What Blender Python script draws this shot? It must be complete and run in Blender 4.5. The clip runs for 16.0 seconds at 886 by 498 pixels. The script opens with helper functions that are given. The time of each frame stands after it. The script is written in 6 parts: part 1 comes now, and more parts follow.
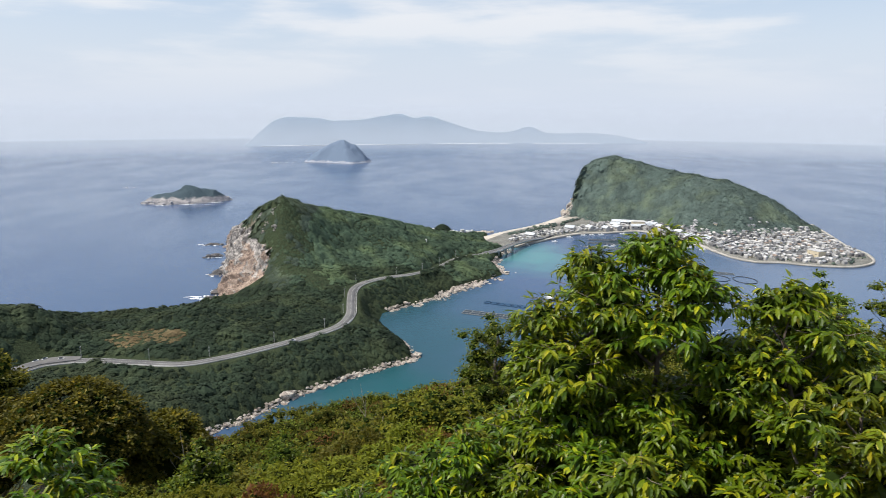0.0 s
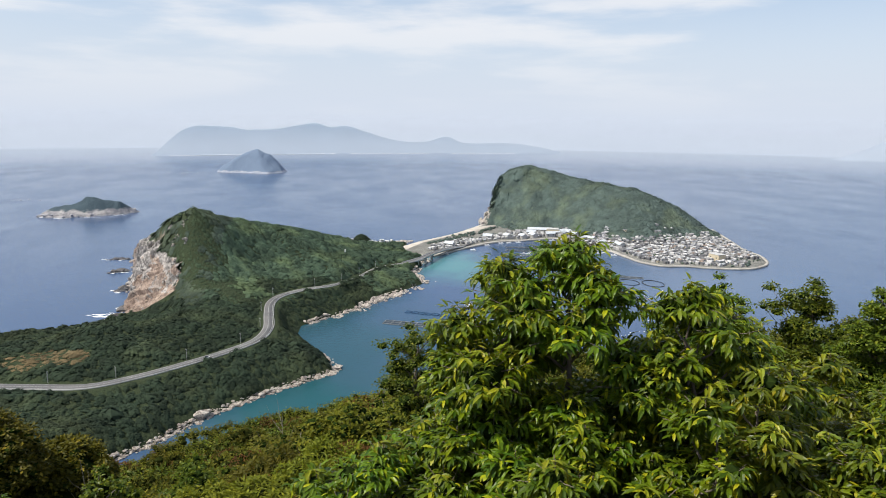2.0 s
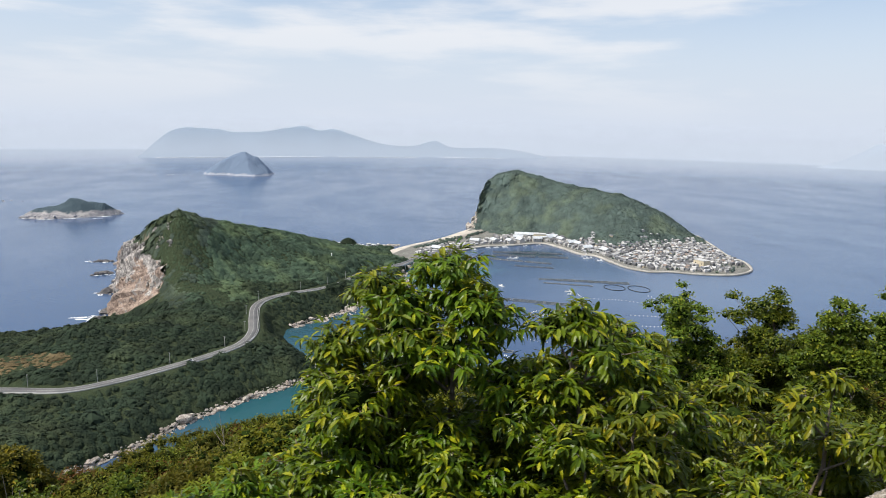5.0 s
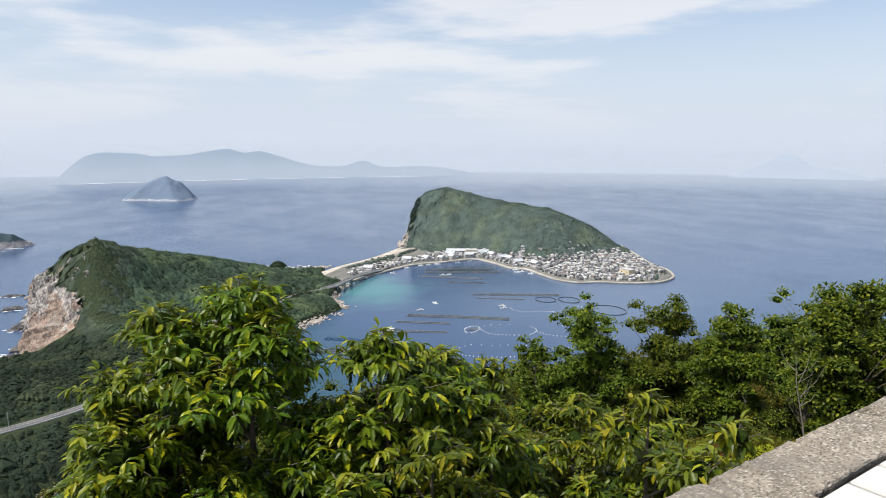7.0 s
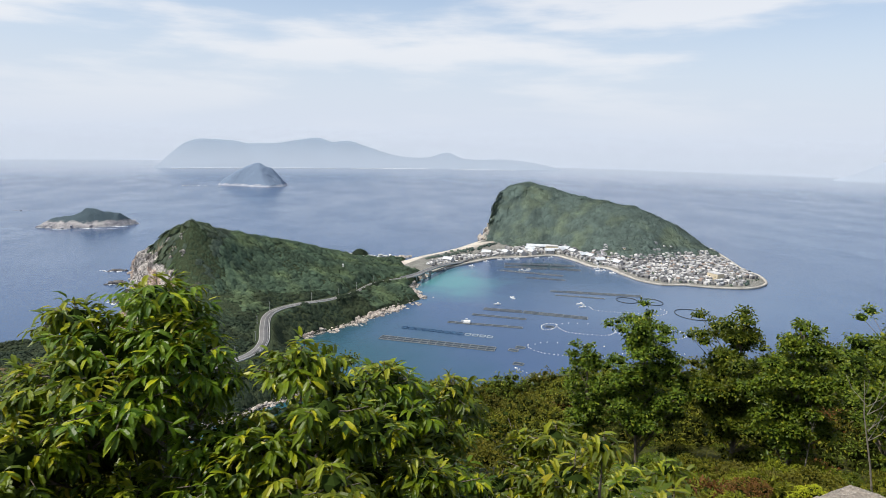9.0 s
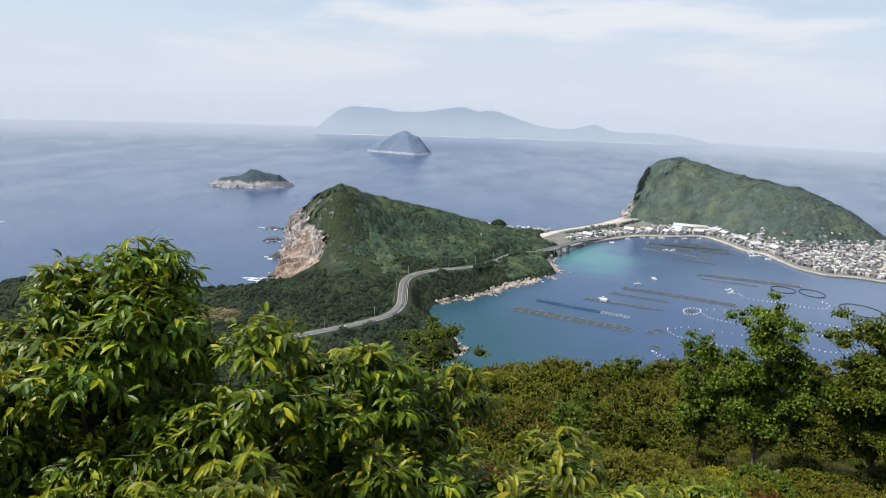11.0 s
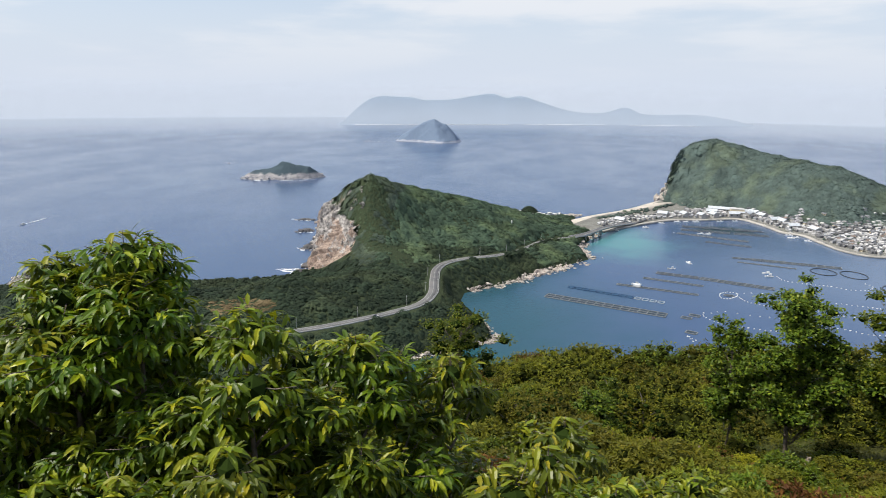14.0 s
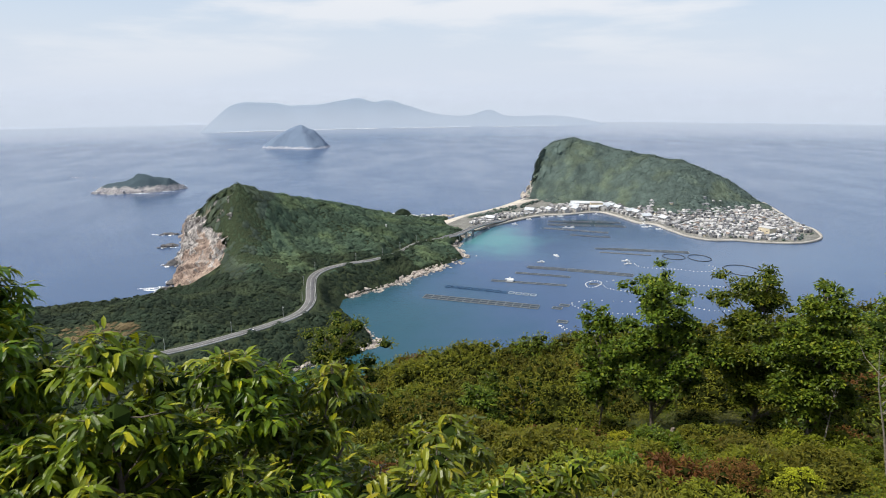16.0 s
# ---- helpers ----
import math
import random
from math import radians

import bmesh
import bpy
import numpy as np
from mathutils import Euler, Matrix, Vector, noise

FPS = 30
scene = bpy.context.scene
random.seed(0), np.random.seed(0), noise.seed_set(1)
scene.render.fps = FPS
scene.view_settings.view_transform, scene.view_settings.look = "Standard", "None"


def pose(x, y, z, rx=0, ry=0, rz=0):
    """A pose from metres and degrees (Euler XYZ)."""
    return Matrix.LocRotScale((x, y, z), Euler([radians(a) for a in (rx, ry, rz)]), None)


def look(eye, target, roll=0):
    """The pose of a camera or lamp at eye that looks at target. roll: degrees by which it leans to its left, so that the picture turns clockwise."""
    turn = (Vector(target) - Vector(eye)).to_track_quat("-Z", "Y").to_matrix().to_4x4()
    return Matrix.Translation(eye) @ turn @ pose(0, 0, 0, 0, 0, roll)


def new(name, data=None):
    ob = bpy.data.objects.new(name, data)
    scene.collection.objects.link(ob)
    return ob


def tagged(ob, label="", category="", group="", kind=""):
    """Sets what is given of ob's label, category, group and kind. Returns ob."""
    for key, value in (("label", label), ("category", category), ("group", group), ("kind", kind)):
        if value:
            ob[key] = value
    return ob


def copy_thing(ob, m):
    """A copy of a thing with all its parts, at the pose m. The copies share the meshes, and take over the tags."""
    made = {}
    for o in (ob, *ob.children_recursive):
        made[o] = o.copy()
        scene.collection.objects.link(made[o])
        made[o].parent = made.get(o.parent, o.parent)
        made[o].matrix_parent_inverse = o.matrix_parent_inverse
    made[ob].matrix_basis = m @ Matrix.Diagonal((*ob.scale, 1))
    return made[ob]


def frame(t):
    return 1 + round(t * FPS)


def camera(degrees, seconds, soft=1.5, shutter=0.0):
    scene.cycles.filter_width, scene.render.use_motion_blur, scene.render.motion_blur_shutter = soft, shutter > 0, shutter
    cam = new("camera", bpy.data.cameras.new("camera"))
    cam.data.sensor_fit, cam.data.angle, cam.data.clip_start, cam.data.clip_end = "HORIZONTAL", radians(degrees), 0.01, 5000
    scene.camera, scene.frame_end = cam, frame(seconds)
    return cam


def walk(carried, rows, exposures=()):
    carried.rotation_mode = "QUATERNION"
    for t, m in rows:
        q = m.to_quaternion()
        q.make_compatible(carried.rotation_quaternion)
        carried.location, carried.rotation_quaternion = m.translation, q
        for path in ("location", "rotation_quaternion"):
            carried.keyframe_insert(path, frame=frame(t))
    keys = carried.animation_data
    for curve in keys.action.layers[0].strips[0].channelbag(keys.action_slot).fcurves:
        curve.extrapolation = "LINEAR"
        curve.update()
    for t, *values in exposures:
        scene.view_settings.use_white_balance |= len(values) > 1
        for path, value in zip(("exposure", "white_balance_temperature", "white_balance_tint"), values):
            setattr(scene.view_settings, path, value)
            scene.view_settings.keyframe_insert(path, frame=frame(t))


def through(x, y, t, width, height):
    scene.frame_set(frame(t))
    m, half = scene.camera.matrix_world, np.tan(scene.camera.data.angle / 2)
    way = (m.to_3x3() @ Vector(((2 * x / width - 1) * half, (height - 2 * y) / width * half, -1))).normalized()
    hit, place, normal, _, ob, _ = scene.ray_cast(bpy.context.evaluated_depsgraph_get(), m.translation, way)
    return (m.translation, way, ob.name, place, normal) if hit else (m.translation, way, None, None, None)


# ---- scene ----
cam = camera(67.93, 16.0, soft=0.55, shutter=0.35)
walk(cam, [
    (0.0, pose(0.000, -0.000, 200.000, 78.093, -0.250, -0.000)),
    (0.5, pose(0.013, 0.023, 199.998, 78.130, -0.462, -3.251)),
    (1.0, pose(0.029, 0.021, 199.998, 78.493, -0.186, -5.304)),
    (1.5, pose(0.037, 0.025, 199.994, 78.547, -0.325, -5.721)),
    (2.0, pose(0.048, 0.037, 199.990, 78.979, -0.648, -7.057)),
    (2.5, pose(0.061, 0.043, 199.986, 79.366, -0.219, -8.975)),
    (3.0, pose(0.135, 0.100, 199.985, 79.473, 0.993, -9.213)),
    (5.5, pose(1.119, 0.223, 200.035, 79.307, -2.112, -8.435)),
    (6.0, pose(1.354, 0.247, 200.060, 79.235, -0.124, -13.575)),
    (6.5, pose(1.589, 0.358, 200.052, 79.991, -0.135, -14.090)),
    (7.0, pose(1.828, 0.448, 199.998, 81.007, -0.030, -14.199)),
    (7.5, pose(2.092, 0.482, 200.000, 79.454, -3.166, -8.034)),
    (8.0, pose(2.325, 0.564, 200.010, 80.193, -1.818, -7.690)),
    (10.5, pose(3.413, 1.119, 199.997, 80.237, -0.716, -0.669)),
    (11.0, pose(3.638, 1.180, 200.006, 77.437, -2.156, 5.500)),
    (11.5, pose(3.792, 1.243, 200.000, 76.225, -0.534, 3.802)),
    (12.0, pose(3.816, 1.401, 199.960, 75.152, 1.056, 5.582)),
    (12.5, pose(3.846, 1.289, 199.981, 75.803, 0.252, 15.039)),
    (13.0, pose(3.863, 1.304, 199.988, 76.387, -0.096, 15.027)),
    (13.5, pose(3.875, 1.311, 199.989, 76.367, -0.258, 11.785)),
    (14.0, pose(3.888, 1.296, 199.992, 76.361, -0.495, 7.882)),
    (14.5, pose(3.893, 1.234, 199.996, 76.395, -0.347, 5.315)),
    (15.0, pose(3.889, 1.295, 199.985, 75.416, -0.468, 2.283)),
    (15.5, pose(3.885, 1.327, 199.974, 75.649, -0.153, -0.811)),
    (16.0, pose(3.885, 1.333, 199.973, 76.720, 0.279, -3.382)),
])

# ---- light ----
SUN_EL, SUN_AZ = radians(56), radians(-102)      # azimuth from +y towards +x
sun = new("sun", bpy.data.lights.new("sun", "SUN"))
sun.data.energy, sun.data.angle, sun.data.color = 4.95, radians(0.6), (1.0, 0.94, 0.83)
to_sun = Vector((math.sin(SUN_AZ) * math.cos(SUN_EL), math.cos(SUN_AZ) * math.cos(SUN_EL), math.sin(SUN_EL)))
sun.matrix_basis = look(to_sun * 300, (0, 0, 0))

world = bpy.data.worlds.new("world")
scene.world = world
world.use_nodes = True
wn, wl = world.node_tree.nodes, world.node_tree.links
wn.clear()


def wnode(kind, **values):
    n = wn.new(kind)
    for k, v in values.items():
        n.inputs[k].default_value = v
    return n


def sky():
    """Hazy summer sky: blue overhead, milky towards the horizon, with thin streaks of cloud."""
    out, back = wn.new("ShaderNodeOutputWorld"), wnode("ShaderNodeBackground", Strength=1.0)
    tex = wn.new("ShaderNodeTexSky")
    tex.sky_type, tex.sun_disc, tex.sun_elevation, tex.sun_rotation = "NISHITA", False, SUN_EL, SUN_AZ
    tex.dust_density, tex.ozone_density, tex.altitude = 0.7, 2.5, 200
    gain = wn.new("ShaderNodeVectorMath")
    gain.operation = "SCALE"
    gain.inputs["Scale"].default_value = 0.14
    wl.new(tex.outputs["Color"], gain.inputs[0])
    co, sep = wn.new("ShaderNodeTexCoord"), wn.new("ShaderNodeSeparateXYZ")
    wl.new(co.outputs["Generated"], sep.inputs[0])
    # haze that thins with the height over the horizon
    haze = wn.new("ShaderNodeMapRange")
    haze.interpolation_type = "SMOOTHSTEP"
    for k, v in (("From Min", 0.0), ("From Max", 0.33), ("To Min", 1.0), ("To Max", 0.0)):
        haze.inputs[k].default_value = v
    wl.new(sep.outputs["Z"], haze.inputs["Value"])
    mix1 = wn.new("ShaderNodeMix")
    mix1.data_type = "RGBA"
    mix1.inputs["B"].default_value = (0.672, 0.742, 0.858, 1)
    wl.new(haze.outputs["Result"], mix1.inputs["Factor"])
    wl.new(gain.outputs[0], mix1.inputs["A"])
    # clouds lie in flat streaks: directions are stretched along the horizon
    flat = wn.new("ShaderNodeMapping")
    flat.inputs["Scale"].default_value = (1.3, 1.3, 7.5)
    wl.new(co.outputs["Generated"], flat.inputs["Vector"])
    n1 = wnode("ShaderNodeTexNoise", Scale=1.9, Detail=7.0, Roughness=0.52)
    wl.new(flat.outputs[0], n1.inputs["Vector"])
    ramp = wn.new("ShaderNodeMapRange")
    ramp.interpolation_type = "SMOOTHSTEP"
    for k, v in (("From Min", 0.44), ("From Max", 0.60), ("To Min", 0.0), ("To Max", 0.7)):
        ramp.inputs[k].default_value = v
    wl.new(n1.outputs["Fac"], ramp.inputs["Value"])
    high = wn.new("ShaderNodeMapRange")
    for k, v in (("From Min", 0.0), ("From Max", 0.13), ("To Min", 0.0), ("To Max", 1.0)):
        high.inputs[k].default_value = v
    wl.new(sep.outputs["Z"], high.inputs["Value"])
    both = wn.new("ShaderNodeMath")
    both.operation = "MULTIPLY"
    wl.new(ramp.outputs["Result"], both.inputs[0])
    wl.new(high.outputs["Result"], both.inputs[1])
    mix2 = wn.new("ShaderNodeMix")
    mix2.data_type = "RGBA"
    mix2.inputs["B"].default_value = (0.92, 0.92, 0.94, 1)
    wl.new(both.outputs[0], mix2.inputs["Factor"])
    wl.new(mix1.outputs["Result"], mix2.inputs["A"])
    wl.new(mix2.outputs["Result"], back.inputs["Color"])
    wl.new(back.outputs[0], out.inputs["Surface"])


sky()

# ---- materials ----


class Mat:
    """A small builder for node materials."""

    def __init__(self, name):
        self.m = bpy.data.materials.new(name)
        self.m.use_nodes = True
        self.t = self.m.node_tree
        self.bsdf = self.t.nodes["Principled BSDF"]

    def node(self, kind, **values):
        n = self.t.nodes.new(kind)
        for k, v in values.items():
            n.inputs[k].default_value = v
        return n

    def link(self, a, b):
        self.t.links.new(a, b)

    def coords(self, scale=(1, 1, 1)):
        g, mp = self.node("ShaderNodeNewGeometry"), self.node("ShaderNodeMapping", Scale=scale)
        self.link(g.outputs["Position"], mp.inputs["Vector"])
        return mp.outputs[0]

    def own(self):
        return self.node("ShaderNodeTexCoord").outputs["Object"]

    def noise(self, co, scale, detail=4.0, rough=0.55):
        n = self.node("ShaderNodeTexNoise", Scale=scale, Detail=detail, Roughness=rough)
        self.link(co, n.inputs["Vector"])
        return n.outputs["Fac"]

    def span(self, value, a, b, lo=0.0, hi=1.0, smooth=True):
        n = self.node("ShaderNodeMapRange", **{"From Min": a, "From Max": b, "To Min": lo, "To Max": hi})
        if smooth:
            n.interpolation_type = "SMOOTHSTEP"
        self.link(value, n.inputs["Value"])
        return n.outputs["Result"]

    def mix(self, fac, a, b, blend="MIX"):
        n = self.node("ShaderNodeMix")
        n.data_type, n.blend_type = "RGBA", blend
        for v, key in ((fac, "Factor"), (a, "A"), (b, "B")):
            if isinstance(v, bpy.types.NodeSocket):
                self.link(v, n.inputs[key])
            else:
                n.inputs[key].default_value = (*v, 1) if isinstance(v, tuple) else v
        return n.outputs["Result"]

    def math(self, op, a, b):
        n = self.node("ShaderNodeMath")
        n.operation = op
        for i, v in enumerate((a, b)):
            if isinstance(v, bpy.types.NodeSocket):
                self.link(v, n.inputs[i])
            else:
                n.inputs[i].default_value = v
        return n.outputs[0]

    def bump(self, height, strength, distance):
        n = self.node("ShaderNodeBump", Strength=strength, Distance=distance)
        self.link(height, n.inputs["Height"])
        self.link(n.outputs[0], self.bsdf.inputs["Normal"])

    def done(self, color=None, rough=None, **values):
        for v, key in ((color, "Base Color"), (rough, "Roughness")):
            if isinstance(v, bpy.types.NodeSocket):
                self.link(v, self.bsdf.inputs[key])
            elif v is not None:
                self.bsdf.inputs[key].default_value = (*v, 1) if isinstance(v, tuple) else v
        for k, v in values.items():
            self.bsdf.inputs[k].default_value = v
        return self.m


def plain(name, color, rough=0.6, vary=0.12, scale=2.0, bump=0.0, **values):
    m = Mat(name)
    n = m.noise(m.own(), scale, 5.0)
    c = m.mix(m.span(n, 0.3, 0.7), tuple(x * (1 - vary) for x in color), tuple(min(1, x * (1 + vary)) for x in color))
    if bump:
        m.bump(m.noise(m.own(), scale * 6, 4.0), bump, 0.02)
    return m.done(c, rough, **values)


def leaf_material(name, dark, light, tip, gloss=0.42, through=0.35, tones=(0.72, 1.2), sheen=0.2):
    """Leaves: each one varies, new growth is yellower; light shines through the blade."""
    m = Mat(name)
    g, info = m.node("ShaderNodeNewGeometry"), m.node("ShaderNodeObjectInfo")
    r = g.outputs["Random Per Island"]
    c = m.mix(r, dark, light)
    c = m.mix(m.span(r, 0.84, 1.0), c, tip)
    tone = m.span(info.outputs["Random"], 0.0, 1.0, *tones, False)
    hsv = m.node("ShaderNodeHueSaturation", Saturation=1.0)
    m.link(m.span(info.outputs["Random"], 0.0, 1.0, 0.485, 0.512, False), hsv.inputs["Hue"])
    m.link(tone, hsv.inputs["Value"])
    m.link(c, hsv.inputs["Color"])
    col = hsv.outputs[0]
    m.done(col, gloss)
    m.bsdf.inputs["Specular IOR Level"].default_value = sheen
    tr = m.node("ShaderNodeBsdfTranslucent")
    m.link(m.mix(0.6, col, tip, "MIX"), tr.inputs["Color"])
    mx, out = m.node("ShaderNodeMixShader", Fac=through), m.t.nodes["Material Output"]
    m.link(m.bsdf.outputs[0], mx.inputs[1])
    m.link(tr.outputs[0], mx.inputs[2])
    m.link(mx.outputs[0], out.inputs["Surface"])
    return m.m


def canopy_material(name, dark, light, warm, blue=0.0, patch=0.05, depth=(0.72, 1.30)):
    """Woods seen from afar: every crown has a tone of its own, mottled by its twigs; blue greys it as haze does."""
    m = Mat(name)
    g = m.node("ShaderNodeNewGeometry")
    co = m.coords()
    r = g.outputs["Random Per Island"]
    c = m.mix(m.span(r, 0.0, 1.0, 0.25, 0.75, False), dark, light)
    c = m.mix(m.span(m.noise(co, 0.022, 4.0), 0.46, 0.66), c, warm)
    fine = m.span(m.noise(co, 0.55, 6.0, 0.7), 0.3, 0.72, 0.86, 1.14)
    fine = m.math("MULTIPLY", fine, m.span(m.noise(co, patch, 3.0, 0.6), 0.32, 0.68, *depth))
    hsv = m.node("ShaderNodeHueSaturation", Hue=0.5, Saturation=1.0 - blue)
    m.link(fine, hsv.inputs["Value"])
    m.link(c, hsv.inputs["Color"])
    m.bump(m.noise(co, 0.8, 5.0, 0.7), 0.25, 1.0)
    return m.done(hsv.outputs[0], 0.85, **{"Specular IOR Level": 0.15})


def rock_material(name, light, dark, rust, scale=0.06, rust_at=(0.52, 0.64)):
    m = Mat(name)
    co = m.coords((1, 1, 0.45))
    c = m.mix(m.span(m.noise(co, scale * 3, 6.0, 0.65), 0.35, 0.65), dark, light)
    c = m.mix(m.span(m.noise(co, scale * 0.35, 3.0), *rust_at), c, rust)
    vor = m.node("ShaderNodeTexVoronoi", Scale=scale * 5)
    vor.feature = "DISTANCE_TO_EDGE"
    m.link(co, vor.inputs["Vector"])
    crack = m.span(vor.outputs["Distance"], 0.0, 0.06)
    c = m.mix(crack, tuple(x * 0.35 for x in dark), c)
    m.bump(m.noise(co, scale * 6, 8.0, 0.7), 1.0, 1.5)
    return m.done(c, 0.9, **{"Specular IOR Level": 0.2})


def ground_material(name, soil, green, rock, rust, steep=(0.62, 0.8), woods=None):
    """Woodland floor that turns to bare rock where the ground is steep."""
    m = Mat(name)
    co = m.coords()
    g, sep = m.node("ShaderNodeNewGeometry"), m.node("ShaderNodeSeparateXYZ")
    m.link(g.outputs["Normal"], sep.inputs[0])
    veg = m.mix(m.span(m.noise(co, 0.05, 5.0), 0.35, 0.65), soil, green)
    veg = m.mix(m.span(m.noise(co, 0.7, 5.0, 0.7), 0.3, 0.75), tuple(x * 0.5 for x in green), veg)
    if woods:
        up = m.node("ShaderNodeSeparateXYZ")
        m.link(g.outputs["Position"], up.inputs[0])
        veg = m.mix(m.span(up.outputs["Z"], 5.5, 8.0), veg, woods)
    pale = m.mix(m.span(m.noise(co, 0.13, 6.0, 0.7), 0.38, 0.62), tuple(x * 0.45 for x in rock), rock)
    pale = m.mix(m.span(m.noise(co, 0.02, 3.0), 0.5, 0.62), pale, rust)
    c = m.mix(m.span(sep.outputs["Z"], *steep), pale, veg)
    m.bump(m.noise(co, 0.5, 8.0, 0.7), 1.0, 1.5)
    return m.done(c, 0.9, **{"Specular IOR Level": 0.15})


def islet_material(name, rock, dark, green, level):
    """Bare pale rock in reach of the waves, woods above."""
    m = Mat(name)
    co = m.coords()
    g, sep = m.node("ShaderNodeNewGeometry"), m.node("ShaderNodeSeparateXYZ")
    m.link(g.outputs["Position"], sep.inputs[0])
    stone = m.mix(m.span(m.noise(co, 0.09, 6.0, 0.7), 0.35, 0.65), dark, rock)
    edge = m.math("ADD", sep.outputs["Z"], m.span(m.noise(co, 0.05, 5.0, 0.6), 0.2, 0.8, -6, 6, False))
    c = m.mix(m.span(edge, level - 2, level + 2), stone, green)
    m.bump(m.noise(co, 0.25, 7.0, 0.7), 1.0, 3.0)
    return m.done(c, 0.95, **{"Specular IOR Level": 0.1})


def sea_material():
    m = Mat("sea_water")
    co = m.coords()
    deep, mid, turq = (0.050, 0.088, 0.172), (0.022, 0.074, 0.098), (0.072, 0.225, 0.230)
    g, sep = m.node("ShaderNodeNewGeometry"), m.node("ShaderNodeSeparateXYZ")
    m.link(g.outputs["Position"], sep.inputs[0])

    def near(x, y, sx, sy, r0, r1):
        off = m.node("ShaderNodeVectorMath")
        off.operation = "SUBTRACT"
        m.link(g.outputs["Position"], off.inputs[0])
        off.inputs[1].default_value = (x, y, 0)
        sc = m.node("ShaderNodeVectorMath")
        sc.operation = "MULTIPLY"
        m.link(off.outputs[0], sc.inputs[0])
        sc.inputs[1].default_value = (sx, sy, 0)
        ln = m.node("ShaderNodeVectorMath")
        ln.operation = "LENGTH"
        m.link(sc.outputs[0], ln.inputs[0])
        wob = m.math("ADD", ln.outputs["Value"], m.span(m.noise(co, 0.012, 4.0), 0.2, 0.8, -28, 28))
        return m.span(wob, r0, r1, 1.0, 0.0)

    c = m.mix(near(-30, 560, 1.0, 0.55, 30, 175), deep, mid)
    c = m.mix(near(120, 905, 1.0, 0.75, 10, 105), c, turq)
    c = m.mix(near(-60, 430, 1.0, 1.0, 10, 80), c, (0.008, 0.075, 0.082))
    c = m.mix(near(430, 790, 0.75, 0.9, 40, 260), c, (0.082, 0.130, 0.218))
    c = m.mix(near(292, 1012, 0.9, 1.6, 15, 60), c, (0.014, 0.034, 0.050))
    c = m.mix(m.span(m.noise(m.coords((1, 0.25, 1)), 0.004, 5.0), 0.35, 0.7, 0.0, 0.25), c, (0.070, 0.118, 0.205))
    w1 = m.noise(m.coords((1, 1.5, 1)), 0.22, 6.0, 0.6)
    w2 = m.noise(m.coords((1, 0.5, 1)), 0.008, 4.0, 0.6)
    m.bump(w1, 0.20, 1.0)
    rough = m.span(w2, 0.3, 0.7, 0.15, 0.22)
    return m.done(c, rough, **{"IOR": 1.33, "Specular IOR Level": 0.5})


def asphalt_material():
    m = Mat("asphalt")
    co = m.coords()
    c = m.mix(m.span(m.noise(co, 0.08, 5.0), 0.3, 0.7), (0.105, 0.105, 0.108), (0.165, 0.162, 0.158))
    m.bump(m.noise(co, 4.0, 4.0), 0.4, 0.05)
    return m.done(c, 0.85)


def concrete_material(name, base=(0.385, 0.330, 0.262)):
    """Weathered exposed-aggregate concrete: pale grit and pebbles, dark lichen in patches."""
    m = Mat(name)
    co = m.coords()
    c = m.mix(m.span(m.noise(co, 9, 6.0, 0.7), 0.32, 0.68), tuple(x * 0.55 for x in base), base)
    vor = m.node("ShaderNodeTexVoronoi", Scale=240.0)
    m.link(co, vor.inputs["Vector"])
    grit = m.node("ShaderNodeSeparateXYZ")
    m.link(vor.outputs["Color"], grit.inputs[0])
    c = m.mix(m.span(grit.outputs["X"], 0.74, 0.92), c, (0.54, 0.49, 0.42))
    c = m.mix(m.span(grit.outputs["Y"], 0.66, 0.92), c, (0.12, 0.10, 0.078))
    c = m.mix(m.span(m.noise(co, 3.0, 6.0, 0.7), 0.58, 0.70, 0.0, 0.5), c, (0.16, 0.145, 0.12))
    c = m.mix(m.span(m.noise(co, 1.7, 2.0), 0.50, 0.56, 0.0, 0.5), c, (0.21, 0.185, 0.155))
    h = m.math("ADD", m.noise(co, 120, 4.0), m.math("MULTIPLY", vor.outputs["Distance"], -0.8))
    m.bump(h, 0.55, 0.008)
    return m.done(c, 0.92)


def haze_glow_material(name, color, strength):
    """A far coast at the edge of sight, a plain backdrop: emission puts the haze into its colour."""
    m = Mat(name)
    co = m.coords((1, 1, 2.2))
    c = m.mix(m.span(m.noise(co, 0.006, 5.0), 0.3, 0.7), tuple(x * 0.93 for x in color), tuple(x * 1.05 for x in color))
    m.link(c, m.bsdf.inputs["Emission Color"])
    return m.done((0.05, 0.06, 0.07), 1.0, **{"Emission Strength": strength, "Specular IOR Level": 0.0})


